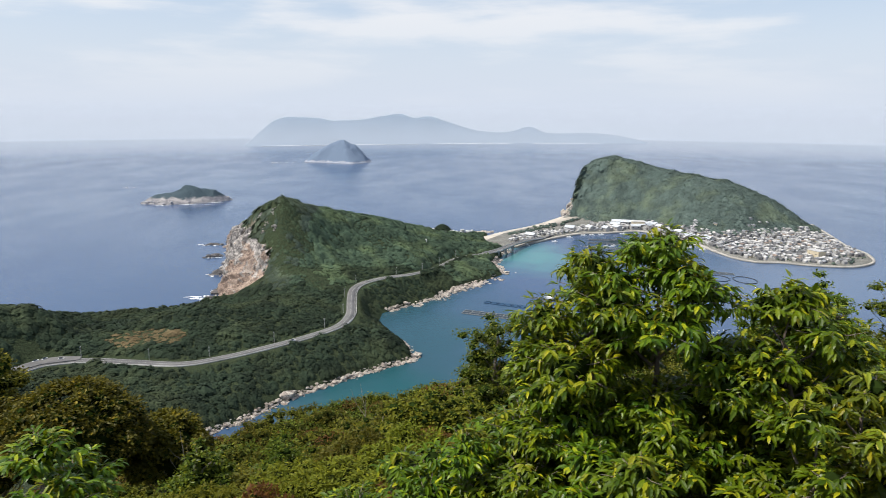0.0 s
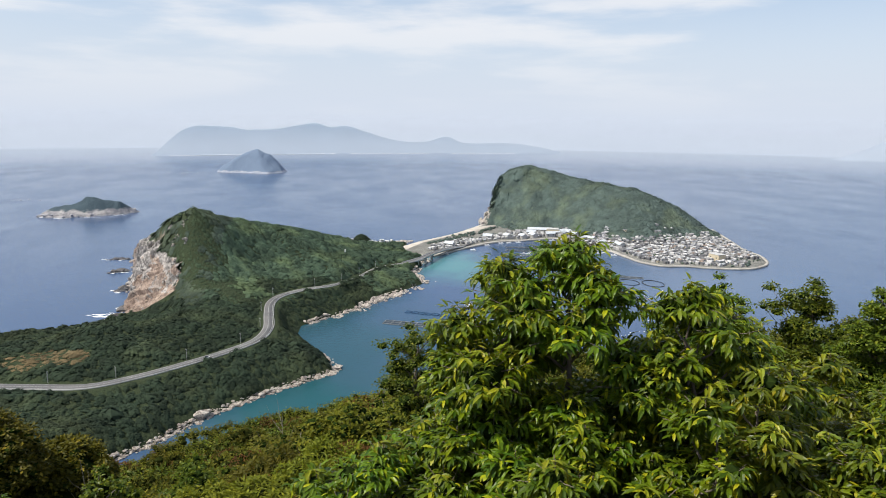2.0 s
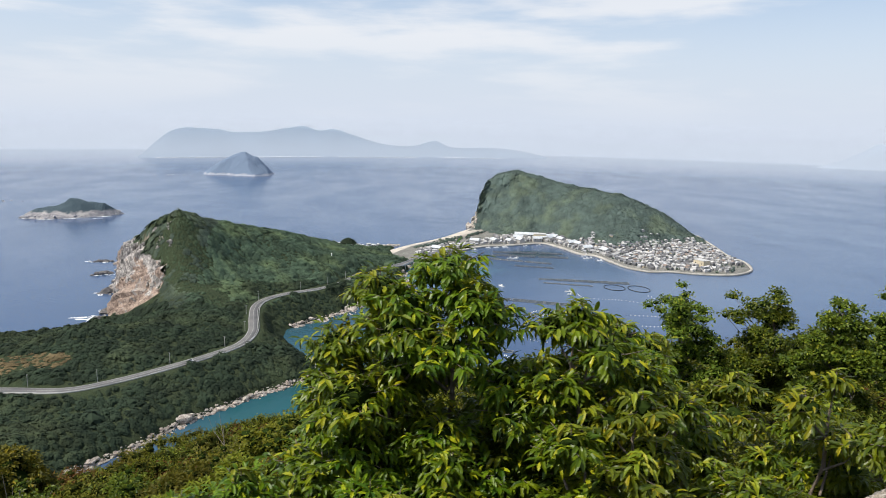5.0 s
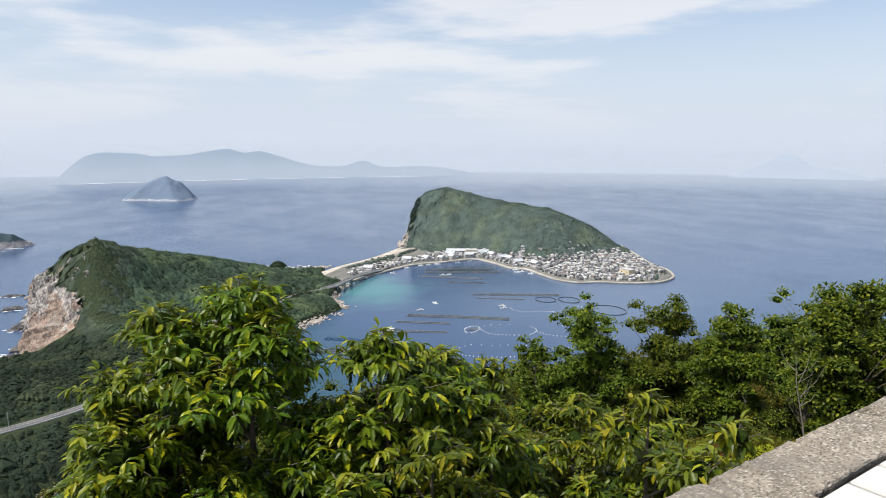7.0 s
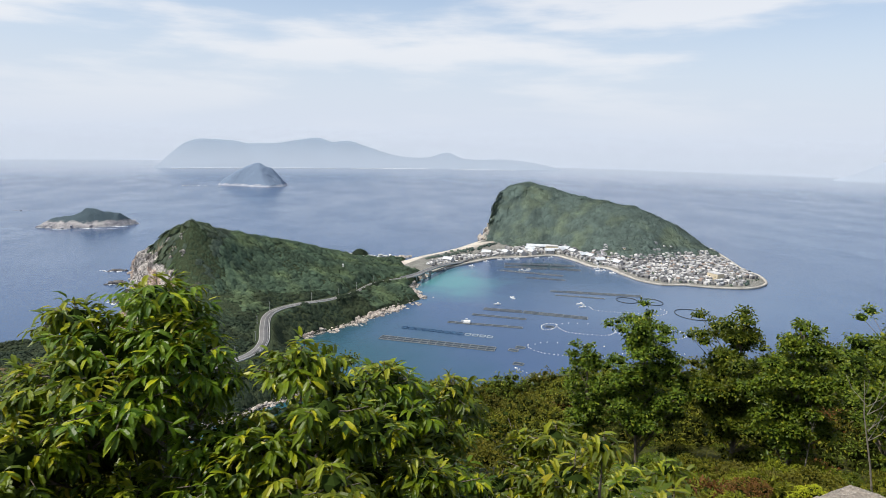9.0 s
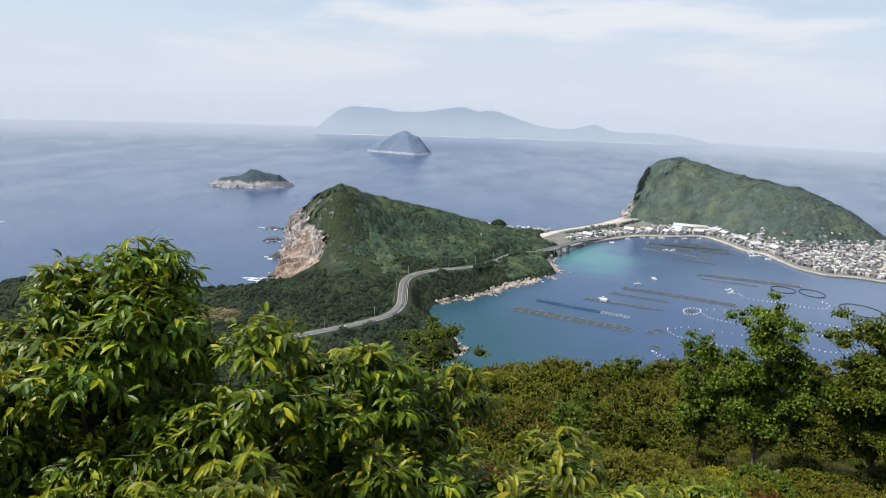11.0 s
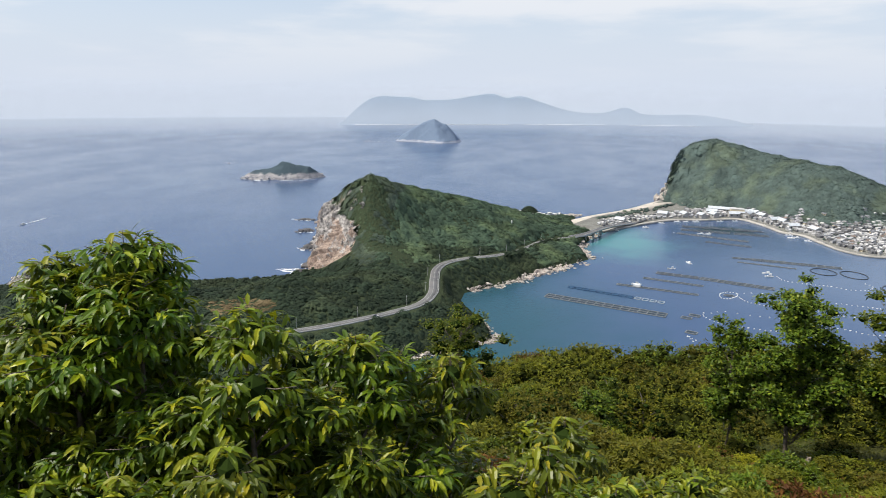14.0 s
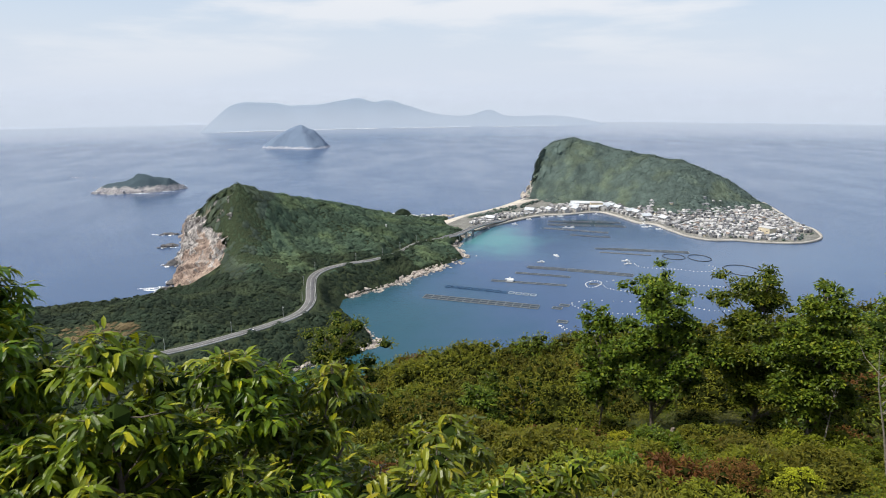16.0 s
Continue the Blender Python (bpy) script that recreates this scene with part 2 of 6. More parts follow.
def haze_veil_material():
    """Glowing veil that imitates horizon haze: clear at the water, strongest at 45 m, thinning upwards."""
    m = Mat("haze_veil")
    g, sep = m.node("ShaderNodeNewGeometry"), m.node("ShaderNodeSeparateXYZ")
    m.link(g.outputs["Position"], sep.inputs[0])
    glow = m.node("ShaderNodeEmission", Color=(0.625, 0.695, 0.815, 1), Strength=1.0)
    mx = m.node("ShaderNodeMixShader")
    rise, thin = m.span(sep.outputs["Z"], 0, 45, 0.0, VEIL_OPACITY), m.span(sep.outputs["Z"], 45, 240, 1.0, 0.0)
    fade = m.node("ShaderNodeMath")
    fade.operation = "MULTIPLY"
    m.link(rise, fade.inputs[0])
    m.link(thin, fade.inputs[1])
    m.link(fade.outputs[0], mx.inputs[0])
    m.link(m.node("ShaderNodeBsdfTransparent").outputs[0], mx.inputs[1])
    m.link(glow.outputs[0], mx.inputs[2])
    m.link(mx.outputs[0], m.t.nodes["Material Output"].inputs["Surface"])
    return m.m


VEIL_OPACITY = 0.21
SEA = sea_material()
WOODS = canopy_material("woods", (0.021, 0.035, 0.021), (0.034, 0.051, 0.030), (0.053, 0.070, 0.036))
DRY = canopy_material("dry_scrub", (0.10, 0.085, 0.045), (0.22, 0.16, 0.085), (0.20, 0.15, 0.08))
# lighter hill growth, with some distance haze painted into its greens
WOODS_HILL_HAZED = canopy_material("hill_scrub", (0.046, 0.080, 0.050), (0.072, 0.114, 0.068), (0.106, 0.152, 0.070), 0.08)
WOODS_SCRUB = canopy_material("cliff_scrub", (0.048, 0.072, 0.052), (0.070, 0.099, 0.068), (0.090, 0.122, 0.072), 0.12)
HILL_GRASS = canopy_material("hill_grass", (0.038, 0.064, 0.032), (0.049, 0.078, 0.039), (0.062, 0.092, 0.043), 0.12, 0.03, (0.82, 1.18))
# paler and bluer than the near woods: haze mixed into the greens
WOODS_ISLE_HAZED = canopy_material("hazed_island_woods", (0.070, 0.103, 0.094), (0.100, 0.137, 0.117), (0.116, 0.152, 0.106), 0.05, 0.05, (0.78, 1.22))
LAND = ground_material("land", (0.070, 0.088, 0.044), (0.056, 0.078, 0.038), (0.42, 0.39, 0.35), (0.36, 0.29, 0.23), (0.30, 0.44))
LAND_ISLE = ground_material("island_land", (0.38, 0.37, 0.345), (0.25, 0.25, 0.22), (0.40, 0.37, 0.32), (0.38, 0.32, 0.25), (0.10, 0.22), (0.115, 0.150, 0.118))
SHORE_ROCK = rock_material("shore_rock", (0.66, 0.60, 0.53), (0.34, 0.29, 0.25), (0.42, 0.30, 0.21), 0.12, (0.60, 0.8))
ORANGE_ROCK = rock_material("orange_rock", (0.50, 0.385, 0.31), (0.22, 0.16, 0.13), (0.42, 0.37, 0.33), 0.07)
CLIFF_ROCK = rock_material("cliff_rock", (0.60, 0.555, 0.515), (0.15, 0.14, 0.135), (0.42, 0.32, 0.255), 0.07, (0.50, 0.68))
ISLET_ROCK = rock_material("islet_rock", (0.54, 0.52, 0.52), (0.33, 0.33, 0.36), (0.46, 0.41, 0.37), 0.05)
# islets: blue-grey distance haze is put into these rock and woods colours
ISLET = islet_material("hazed_islet_rock_and_woods", (0.43, 0.41, 0.40), (0.19, 0.19, 0.21), (0.070, 0.100, 0.118), 11)
CONE = islet_material("hazed_cone_rock_and_woods", (0.48, 0.49, 0.53), (0.27, 0.30, 0.36), (0.175, 0.230, 0.315), 6)
DARK_ROCK = rock_material("wet_rock", (0.20, 0.19, 0.19), (0.10, 0.10, 0.105), (0.17, 0.15, 0.13), 0.1)
SAND = plain("sand", (0.47, 0.425, 0.365), 0.95, 0.2, 0.03)
ASPHALT = asphalt_material()
PAINT = plain("road_paint", (0.75, 0.75, 0.72), 0.7)
QUAY = plain("quay_concrete", (0.38, 0.38, 0.378), 0.9, 0.2, 0.04)
SHORE_WALL = plain("shore_wall", (0.40, 0.375, 0.335), 0.9, 0.22, 0.05)
FOAM = plain("foam", (0.86, 0.88, 0.90), 0.9, 0.05, 0.2)
STEEL = plain("galvanised_steel", (0.45, 0.47, 0.48), 0.45, 0.1, 1.0, Metallic=0.6)
CONCRETE = concrete_material("aggregate_concrete")
TILE = plain("white_tile", (0.68, 0.66, 0.62), 0.3, 0.04, 3.0)
GROUT = plain("grout", (0.13, 0.125, 0.115), 0.9, 0.2, 20.0)
BARK = plain("bark", (0.15, 0.12, 0.095), 0.9, 0.35, 6.0, 0.8)
PALE_BARK = plain("pale_bark", (0.24, 0.21, 0.17), 0.9, 0.3, 5.0, 0.8)
HILLSOIL = ground_material("hillside_soil", (0.13, 0.12, 0.045), (0.11, 0.135, 0.028), (0.20, 0.16, 0.11), (0.24, 0.15, 0.09), (0.2, 0.4))
LEAF_LONG = leaf_material("long_leaves", (0.024, 0.062, 0.003), (0.130, 0.194, 0.005), (0.34, 0.35, 0.010), 0.40, 0.19, (0.92, 1.12), 0.24)
LEAF_YOUNG = leaf_material("young_long_leaves", (0.125, 0.178, 0.010), (0.275, 0.300, 0.014), (0.37, 0.35, 0.025), 0.42, 0.28, (0.9, 1.1), 0.32)
LEAF_FRONT = leaf_material("new_long_leaves", (0.030, 0.064, 0.004), (0.140, 0.182, 0.006), (0.33, 0.31, 0.010), 0.40, 0.30, (0.92, 1.12), 0.32)
LEAF_TREE = leaf_material("tree_leaves", (0.044, 0.080, 0.008), (0.138, 0.188, 0.014), (0.25, 0.265, 0.022), 0.42, 0.25, (0.85, 1.2))
LEAF_BUSH = leaf_material("bush_leaves", (0.105, 0.128, 0.010), (0.195, 0.204, 0.012), (0.25, 0.245, 0.016), 0.6, 0.24)
LEAF_LIME = leaf_material("lime_leaves", (0.26, 0.30, 0.015), (0.46, 0.47, 0.02), (0.55, 0.52, 0.03), 0.5, 0.3)
LEAF_OLIVE = leaf_material("olive_leaves", (0.082, 0.090, 0.010), (0.158, 0.150, 0.011), (0.21, 0.18, 0.014), 0.6, 0.22)
LEAF_DOME = leaf_material("dome_leaves", (0.050, 0.058, 0.006), (0.165, 0.152, 0.009), (0.28, 0.23, 0.014), 0.55, 0.15)
LEAF_RED = leaf_material("red_leaves", (0.085, 0.036, 0.012), (0.19, 0.080, 0.022), (0.25, 0.15, 0.03), 0.6)
# near-black greens: the shade inside crowns and bushes put into colour
CORE = plain("crown_inner_shade", (0.019, 0.032, 0.007), 1.0, 0.3, 3.0, **{"Specular IOR Level": 0.0})
CORE_BUSH = plain("scrub_inner_shade", (0.025, 0.031, 0.007), 1.0, 0.4, 6.0, **{"Specular IOR Level": 0.0})
# far coasts: pale blue haze painted as emission, no light source there
FAR_LAND_GLOW = haze_glow_material("far_coast", (0.270, 0.355, 0.475), 1.0)
HAZE_VEIL = haze_veil_material()
FARTHEST_GLOW = haze_glow_material("farthest_coast", (0.505, 0.588, 0.705), 1.0)

# ---- mesh helpers ----


def fast(name, verts, faces, material, smooth=False):
    """A mesh from arrays of corners and of equal faces."""
    v, f = np.asarray(verts, dtype=np.float32), np.asarray(faces, dtype=np.int32)
    me = bpy.data.meshes.new(name)
    n, k = f.shape
    me.vertices.add(len(v))
    me.vertices.foreach_set("co", v.ravel())
    me.loops.add(n * k)
    me.loops.foreach_set("vertex_index", f.ravel())
    me.polygons.add(n)
    me.polygons.foreach_set("loop_start", np.arange(0, n * k, k, dtype=np.int32))
    me.polygons.foreach_set("use_smooth", np.full(n, smooth))
    me.materials.append(material)
    me.update(calc_edges=True)
    me.validate()
    return me


def part(name, bm, material, parent=None, label="", smooth=False):
    """Links a bmesh as one mesh object under a thing or a part."""
    me = bpy.data.meshes.new(name)
    for f in bm.faces:
        f.smooth = smooth
    bm.to_mesh(me)
    bm.free()
    me.materials.append(material)
    ob = new(name, me)
    ob.parent = parent
    return tagged(ob, label)


def child(name, me, parent, m=None, label=""):
    ob = new(name, me)
    ob.parent = parent
    if m is not None:
        ob.matrix_basis = m
    return tagged(ob, label)


def box(bm, x0, y0, z0, x1, y1, z1, bevel=0.0):
    made = bmesh.ops.create_cube(bm, size=1.0)["verts"]
    bmesh.ops.scale(bm, vec=(x1 - x0, y1 - y0, z1 - z0), verts=made)
    bmesh.ops.translate(bm, vec=((x0 + x1) / 2, (y0 + y1) / 2, (z0 + z1) / 2), verts=made)
    if bevel:
        bmesh.ops.bevel(bm, geom=list({e for v in made for e in v.link_edges}), offset=bevel, segments=2, affect="EDGES")
    return made


def tube(bm, pts, radii, sides=7):
    """A tapering limb along points."""
    rings = []
    for i, p in enumerate(pts):
        a, b = Vector(pts[max(i - 1, 0)]), Vector(pts[min(i + 1, len(pts) - 1)])
        q = (b - a).to_track_quat("Z", "Y")
        rings.append([bm.verts.new(Vector(p) + q @ Vector((math.cos(s * math.tau / sides), math.sin(s * math.tau / sides), 0)) * radii[i]) for s in range(sides)])
    for r, s in zip(rings, rings[1:]):
        for k in range(sides):
            bm.faces.new((r[k], r[(k + 1) % sides], s[(k + 1) % sides], s[k]))
    bm.faces.new(rings[-1])


def poly_distance(x, y, poly, closed=True):
    """Distance to a line of points, the index of the nearest stretch, and whether the place lies inside."""
    p = np.asarray(poly, float)
    q = np.roll(p, -1, axis=0) if closed else p[1:]
    p = p if closed else p[:-1]
    best, which, inside = np.full(x.shape, 1e9), np.zeros(x.shape, int), np.zeros(x.shape, bool)
    for i, ((ax, ay), (bx, by)) in enumerate(zip(p, q)):
        dx, dy = bx - ax, by - ay
        t = np.clip(((x - ax) * dx + (y - ay) * dy) / (dx * dx + dy * dy), 0, 1)
        d = np.hypot(x - ax - t * dx, y - ay - t * dy)
        which = np.where(d < best, i, which)
        best = np.minimum(best, d)
        if closed and ay != by:
            inside ^= ((ay > y) != (by > y)) & (x < (bx - ax) * (y - ay) / (by - ay) + ax)
    return best, which, inside


def surface_through(spots):
    """A smooth surface through a few spot heights."""
    s = np.asarray(spots, float)
    k = np.hypot(s[:, None, 0] - s[None, :, 0], s[:, None, 1] - s[None, :, 1])
    n = len(s)
    a = np.zeros((n + 3, n + 3))
    a[:n, :n], a[:n, n], a[n, :n] = k, 1, 1
    a[:n, n + 1:], a[n + 1:, :n] = s[:, :2], s[:, :2].T
    w = np.linalg.solve(a, np.r_[s[:, 2], 0, 0, 0])

    def height(x, y):
        h = w[n] + w[n + 1] * x + w[n + 2] * y
        for (sx, sy, _), c in zip(s, w):
            h = h + c * np.hypot(x - sx, y - sy)
        return h
    return height


def lattice(seed, size=512):
    return np.random.default_rng(seed).random((size, size))


LAT = lattice(3)


def wobble(x, y, scale, octaves=4):
    """Smooth value noise in -1..1."""
    out, amp, tot = np.zeros(np.shape(x)), 1.0, 0.0
    for o in range(octaves):
        u, v = np.asarray(x) / scale + 17.3 * o, np.asarray(y) / scale + 9.1 * o
        i, j = np.floor(u).astype(int), np.floor(v).astype(int)
        a, b = u - i, v - j
        a, b = a * a * (3 - 2 * a), b * b * (3 - 2 * b)
        g = lambda k, l: LAT[(i + k) % 512, (j + l) % 512]
        out += amp * ((g(0, 0) * (1 - a) + g(1, 0) * a) * (1 - b) + (g(0, 1) * (1 - a) + g(1, 1) * a) * b)
        tot, amp, scale = tot + amp, amp * 0.5, scale * 0.5
    return out / tot * 2 - 1


def height_sheet(name, x0, x1, y0, y1, step, height, material, floor=-3.0, smooth=True):
    xs, ys = np.arange(x0, x1 + step, step), np.arange(y0, y1 + step, step)
    gx, gy = np.meshgrid(xs, ys)
    gz = height(gx, gy)
    nx, ny = len(xs), len(ys)
    idx = np.arange(nx * ny).reshape(ny, nx)
    f = np.stack([idx[:-1, :-1], idx[:-1, 1:], idx[1:, 1:], idx[1:, :-1]], -1).reshape(-1, 4)
    zz = gz.ravel()
    f = f[zz[f].max(1) > floor]
    used = np.unique(f)
    back = np.zeros(nx * ny, int)
    back[used] = np.arange(len(used))
    v = np.stack([gx.ravel(), gy.ravel(), zz], -1)[used]
    return new(name, fast(name, v, back[f], material, smooth))


def ball(level):
    bm = bmesh.new()
    bmesh.ops.create_icosphere(bm, subdivisions=level, radius=1.0)
    v = np.array([p.co[:] for p in bm.verts])
    f = np.array([[p.index for p in q.verts] for q in bm.faces])
    bm.free()
    return v, f


def clumps(name, places, sizes, material, level=2, squash=0.8, rough=0.3, seed=1, smooth=True):
    """Many uneven rounded masses (crowns of far woods, boulders) in one mesh of stuff."""
    v, f = ball(level)
    rng = np.random.default_rng(seed)
    n, k = len(places), len(v)
    shape = 1 + rough * rng.normal(size=(n, k, 1)).clip(-1.6, 1.6)
    turn = rng.random(n) * math.tau
    c, s = np.cos(turn)[:, None], np.sin(turn)[:, None]
    p = v[None] * shape
    stretch = rng.uniform(0.75, 1.3, (n, 3)) * np.array([1, 1, squash])
    p = p * stretch[:, None, :]
    p = np.stack([p[..., 0] * c - p[..., 1] * s, p[..., 0] * s + p[..., 1] * c, p[..., 2]], -1)
    p = p * np.asarray(sizes)[:, None, None] + np.asarray(places)[:, None, :]
    faces = (f[None] + (np.arange(n) * k)[:, None, None]).reshape(-1, 3)
    return new(name, fast(name, p.reshape(-1, 3), faces, material, smooth))


def tufts(name, places, sizes, material, cards=40, card=0.36, flat=0.7, seed=1, slope=None):
    """Far woods as crowns: a small solid heart under many loose scraps of foliage, one mesh of stuff."""
    v, f = ball(1)
    rng = np.random.default_rng(seed)
    p, s = np.asarray(places), np.asarray(sizes)
    n, k = len(p), len(v)
    heart = v[None] * rng.uniform(0.8, 1.05, (n, k, 1)) * np.array([1, 1, flat]) * s[:, None, None] * 0.94 + p[:, None]
    d = rng.normal(size=(n, cards, 3))
    d /= np.linalg.norm(d, axis=2)[..., None]
    d[..., 2] = np.where(d[..., 2] < -0.2, -d[..., 2], d[..., 2])
    c = p[:, None] + d * s[:, None, None] * rng.uniform(0.75, 1.12, (n, cards, 1)) * np.array([1, 1, flat])
    up = d * 0.75 + np.array([0, 0, 0.7]) + rng.normal(0, 0.13, d.shape)
    up /= np.linalg.norm(up, axis=2)[..., None]
    x = np.cross(up, rng.normal(size=d.shape))
    x /= np.linalg.norm(x, axis=2)[..., None] + 1e-9
    y = np.cross(up, x)
    size = s[:, None, None] * card * rng.uniform(0.6, 1.4, (n, cards, 1))
    tri = np.stack([c + x * size, c - x * size * 0.5 + y * size * 0.87, c - x * size * 0.5 - y * size * 0.87], 2)
    if slope is not None:
        # crowns lean with the ground under them
        g = np.clip(np.asarray(slope), -1.3, 1.3) * 0.9
        heart[..., 2] += ((heart[..., :2] - p[:, None, :2]) * g[:, None]).sum(-1)
        tri[..., 2] += ((tri[..., :2] - p[:, None, None, :2]) * g[:, None, None]).sum(-1)
    faces = np.concatenate([(f[None] + (np.arange(n) * k)[:, None, None]).reshape(-1, 3), np.arange(n * cards * 3).reshape(-1, 3) + n * k])
    return new(name, fast(name, np.concatenate([heart.reshape(-1, 3), tri.reshape(-1, 3)]), faces, material))


def scatter(x0, x1, y0, y1, step, seed):
    """Places on a jittered grid."""
    rng = np.random.default_rng(seed)
    gx, gy = np.meshgrid(np.arange(x0, x1, step), np.arange(y0, y1, step))
    gx, gy = gx.ravel() + rng.uniform(-0.8, 0.8, gx.size) * step, gy.ravel() + rng.uniform(-0.8, 0.8, gy.size) * step
    return gx, gy, rng


def ribbon(name, pts, width, material, lift=0.0, side=0.0, thick=0.5):
    """A road-like band along points (x, y, z), offset to a side of its middle line."""
    p = np.asarray(pts, float)
    d = np.gradient(p[:, :2], axis=0)
    nrm = np.stack([d[:, 1], -d[:, 0]], -1) / np.hypot(d[:, 0], d[:, 1])[:, None]
    a, b = p[:, :2] + nrm * (side - width / 2), p[:, :2] + nrm * (side + width / 2)
    z = p[:, 2:] + lift
    n = len(p)
    v = np.concatenate([np.c_[a, z], np.c_[b, z], np.c_[a, z - thick], np.c_[b, z - thick]])
    i = np.arange(n - 1)
    q = lambda r, s: np.stack([r * n + i, r * n + i + 1, s * n + i + 1, s * n + i], -1)
    return fast(name, v, np.concatenate([q(1, 0), q(0, 2), q(3, 1), q(2, 3)]), material, True)


def curve_points(pts, step):
    """Points at even steps along a smooth line through the given ones."""
    p = np.asarray(pts, float)
    ext = np.vstack([2 * p[0] - p[1], p, 2 * p[-1] - p[-2]])
    out = []
    for a, b, c, d in zip(ext, ext[1:], ext[2:], ext[3:]):
        n = max(2, int(np.linalg.norm(c - b) / step))
        t = (np.arange(n) / n)[:, None]
        out.append(0.5 * (2 * b + (c - a) * t + (2 * a - 5 * b + 4 * c - d) * t ** 2 + (3 * b - a - 3 * c + d) * t ** 3))
    return np.vstack(out + [p[-1:]])

# ---- the sea ----
rr = np.r_[0, np.geomspace(40, 4900, 60)]
aa = np.linspace(0, math.tau, 181)[:-1]
sv = np.stack([np.outer(rr, np.sin(aa)), np.outer(rr, np.cos(aa)), np.zeros((len(rr), 180))], -1).reshape(-1, 3)
si, sj = np.meshgrid(np.arange(len(rr) - 1), np.arange(180), indexing="ij")
sf = np.stack([si * 180 + sj, (si + 1) * 180 + sj, (si + 1) * 180 + (sj + 1) % 180, si * 180 + (sj + 1) % 180], -1).reshape(-1, 4)
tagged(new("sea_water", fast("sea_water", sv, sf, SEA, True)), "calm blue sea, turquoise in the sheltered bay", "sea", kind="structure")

# ---- the peninsula ----
COAST_EAST = [(-165, 350), (-153, 374), (-133, 397), (-111, 428), (-94, 449), (-77, 464), (-58, 481), (-37, 498), (-23, 511), (-30, 537),
              (-48, 574), (-62, 606), (-60, 635), (-37, 658), (-8, 687), (1, 704), (24, 733), (50, 765), (75, 795), (65, 850), (81, 901), (92, 945)]
COAST_NORTH = [(70, 985), (66, 1030), (80, 1092), (58, 1100), (20, 1092), (-30, 1080), (-120, 1040), (-230, 1030), (-318, 1000)]
COAST_WEST = [(-322, 960), (-298, 900), (-276, 800), (-262, 775), (-250, 735), (-244, 705), (-238, 676), (-258, 648), (-330, 600), (-430, 520), (-900, 420)]
COAST_SOUTH = [(-900, -500), (900, -500), (900, 60), (500, 210), (250, 290), (60, 325), (-80, 330), (-150, 335)]
COAST = COAST_EAST + COAST_NORTH + COAST_WEST + COAST_SOUTH
WEST_FROM, WEST_TO = len(COAST_EAST) + len(COAST_NORTH) - 2, len(COAST_EAST) + len(COAST_NORTH) + 6
RIDGE = [(-292, 894, 33), (-262, 840, 52), (-245, 815, 66), (-226, 790, 80), (-209, 770, 91), (-199, 761, 94), (-183, 748, 103), (-169, 767, 94), (-143, 798, 78), (-108, 834, 67), (-69, 868, 54), (-25, 906, 37), (22, 946, 17), (60, 975, 5)]
SPOTS = RIDGE + [(0, 1052, 5), (40, 1066, 4), (70, 1082, 2), (-30, 1060, 8), (-178, 705, 66), (-165, 668, 46), (-150, 640, 36), (-122, 742, 44), (-128, 700, 34), (-95, 760, 40), (-62, 800, 40), (-190, 645, 15), (-202, 622, 9), (-228, 664, 5), (-100, 690, 30),
         (-60, 760, 31), (0, 800, 20), (-212, 690, 24), (-230, 600, 13), (-205, 532, 39), (-225, 522, 36), (-253, 509, 28), (-280, 497, 25),
         (-300, 486, 41), (-312, 477, 51), (-340, 450, 56), (-150, 560, 32), (-60, 560, 14), (-292, 453, 23), (-300, 560, 14), (-260, 575, 11)]
ROAD = [(-420, 330, 26), (-345, 380, 24), (-299, 419, 22), (-284, 440, 22), (-258, 449, 22), (-222, 446, 22), (-186, 443, 22), (-160, 456, 22), (-133, 478, 22),
        (-106, 504, 22), (-87, 530, 22), (-82, 562, 22), (-87, 604, 22), (-90, 642, 22), (-83, 670, 22), (-62, 693, 22), (-33, 714, 21), (-6, 765, 16),
        (20, 832, 12.5), (57, 866, 11.5), (80, 895, 10.5)]
road_line = curve_points(ROAD, 4.0)
land_rise = surface_through(SPOTS + [r for r in ROAD[::2]] + [(-100, 420, 8), (-150, 410, 12), (-250, 400, 20), (0, 200, 70), (-200, 250, 60), (300, 100, 80), (0, 0, 168), (-300, 0, 150)])


def peninsula_height(x, y):
    d, which, inside = poly_distance(x, y, COAST)
    h = land_rise(x, y) + 2.5 * wobble(x, y, 40) + 1.2 * wobble(x + 90, y, 13)
    top, _, _ = poly_distance(x, y, [q[:2] for q in RIDGE], False)
    h = h + np.clip(top / 40, 0, 1) * np.clip(h / 25, 0, 1) * 5.0 * wobble(x + 31, y - 12, 70, 3)
    west = (which >= WEST_FROM) & (which < WEST_TO)
    rough = 1 + 0.45 * wobble(x, y, 28) + 0.12 * wobble(x, y + 50, 12)
    rise = np.where(west, 1.9 * d * rough, 0.9 * np.minimum(d, 3) + 0.62 * d)
    h = np.minimum(h, rise)
    r, k, _ = poly_distance(x, y, road_line[:, :2], False)
    flat = np.clip((18 - r) / 11, 0, 1)
    flat = flat * flat * (3 - 2 * flat)
    h = h * (1 - flat) + (road_line[np.clip(k, 0, len(road_line) - 1), 2] - 0.4) * flat
    return np.where(inside, np.maximum(h, 0.2), np.maximum(-d * 0.8, -6))


def cliff_edge(x, y, d, z):
    """How far inside the bare cliff a place lies: above 0 it is rock."""
    return np.minimum((43 + 26 * wobble(x, y, 17) - d) / 7, (60 + 16 * wobble(x, y, 14) - z) / 8)


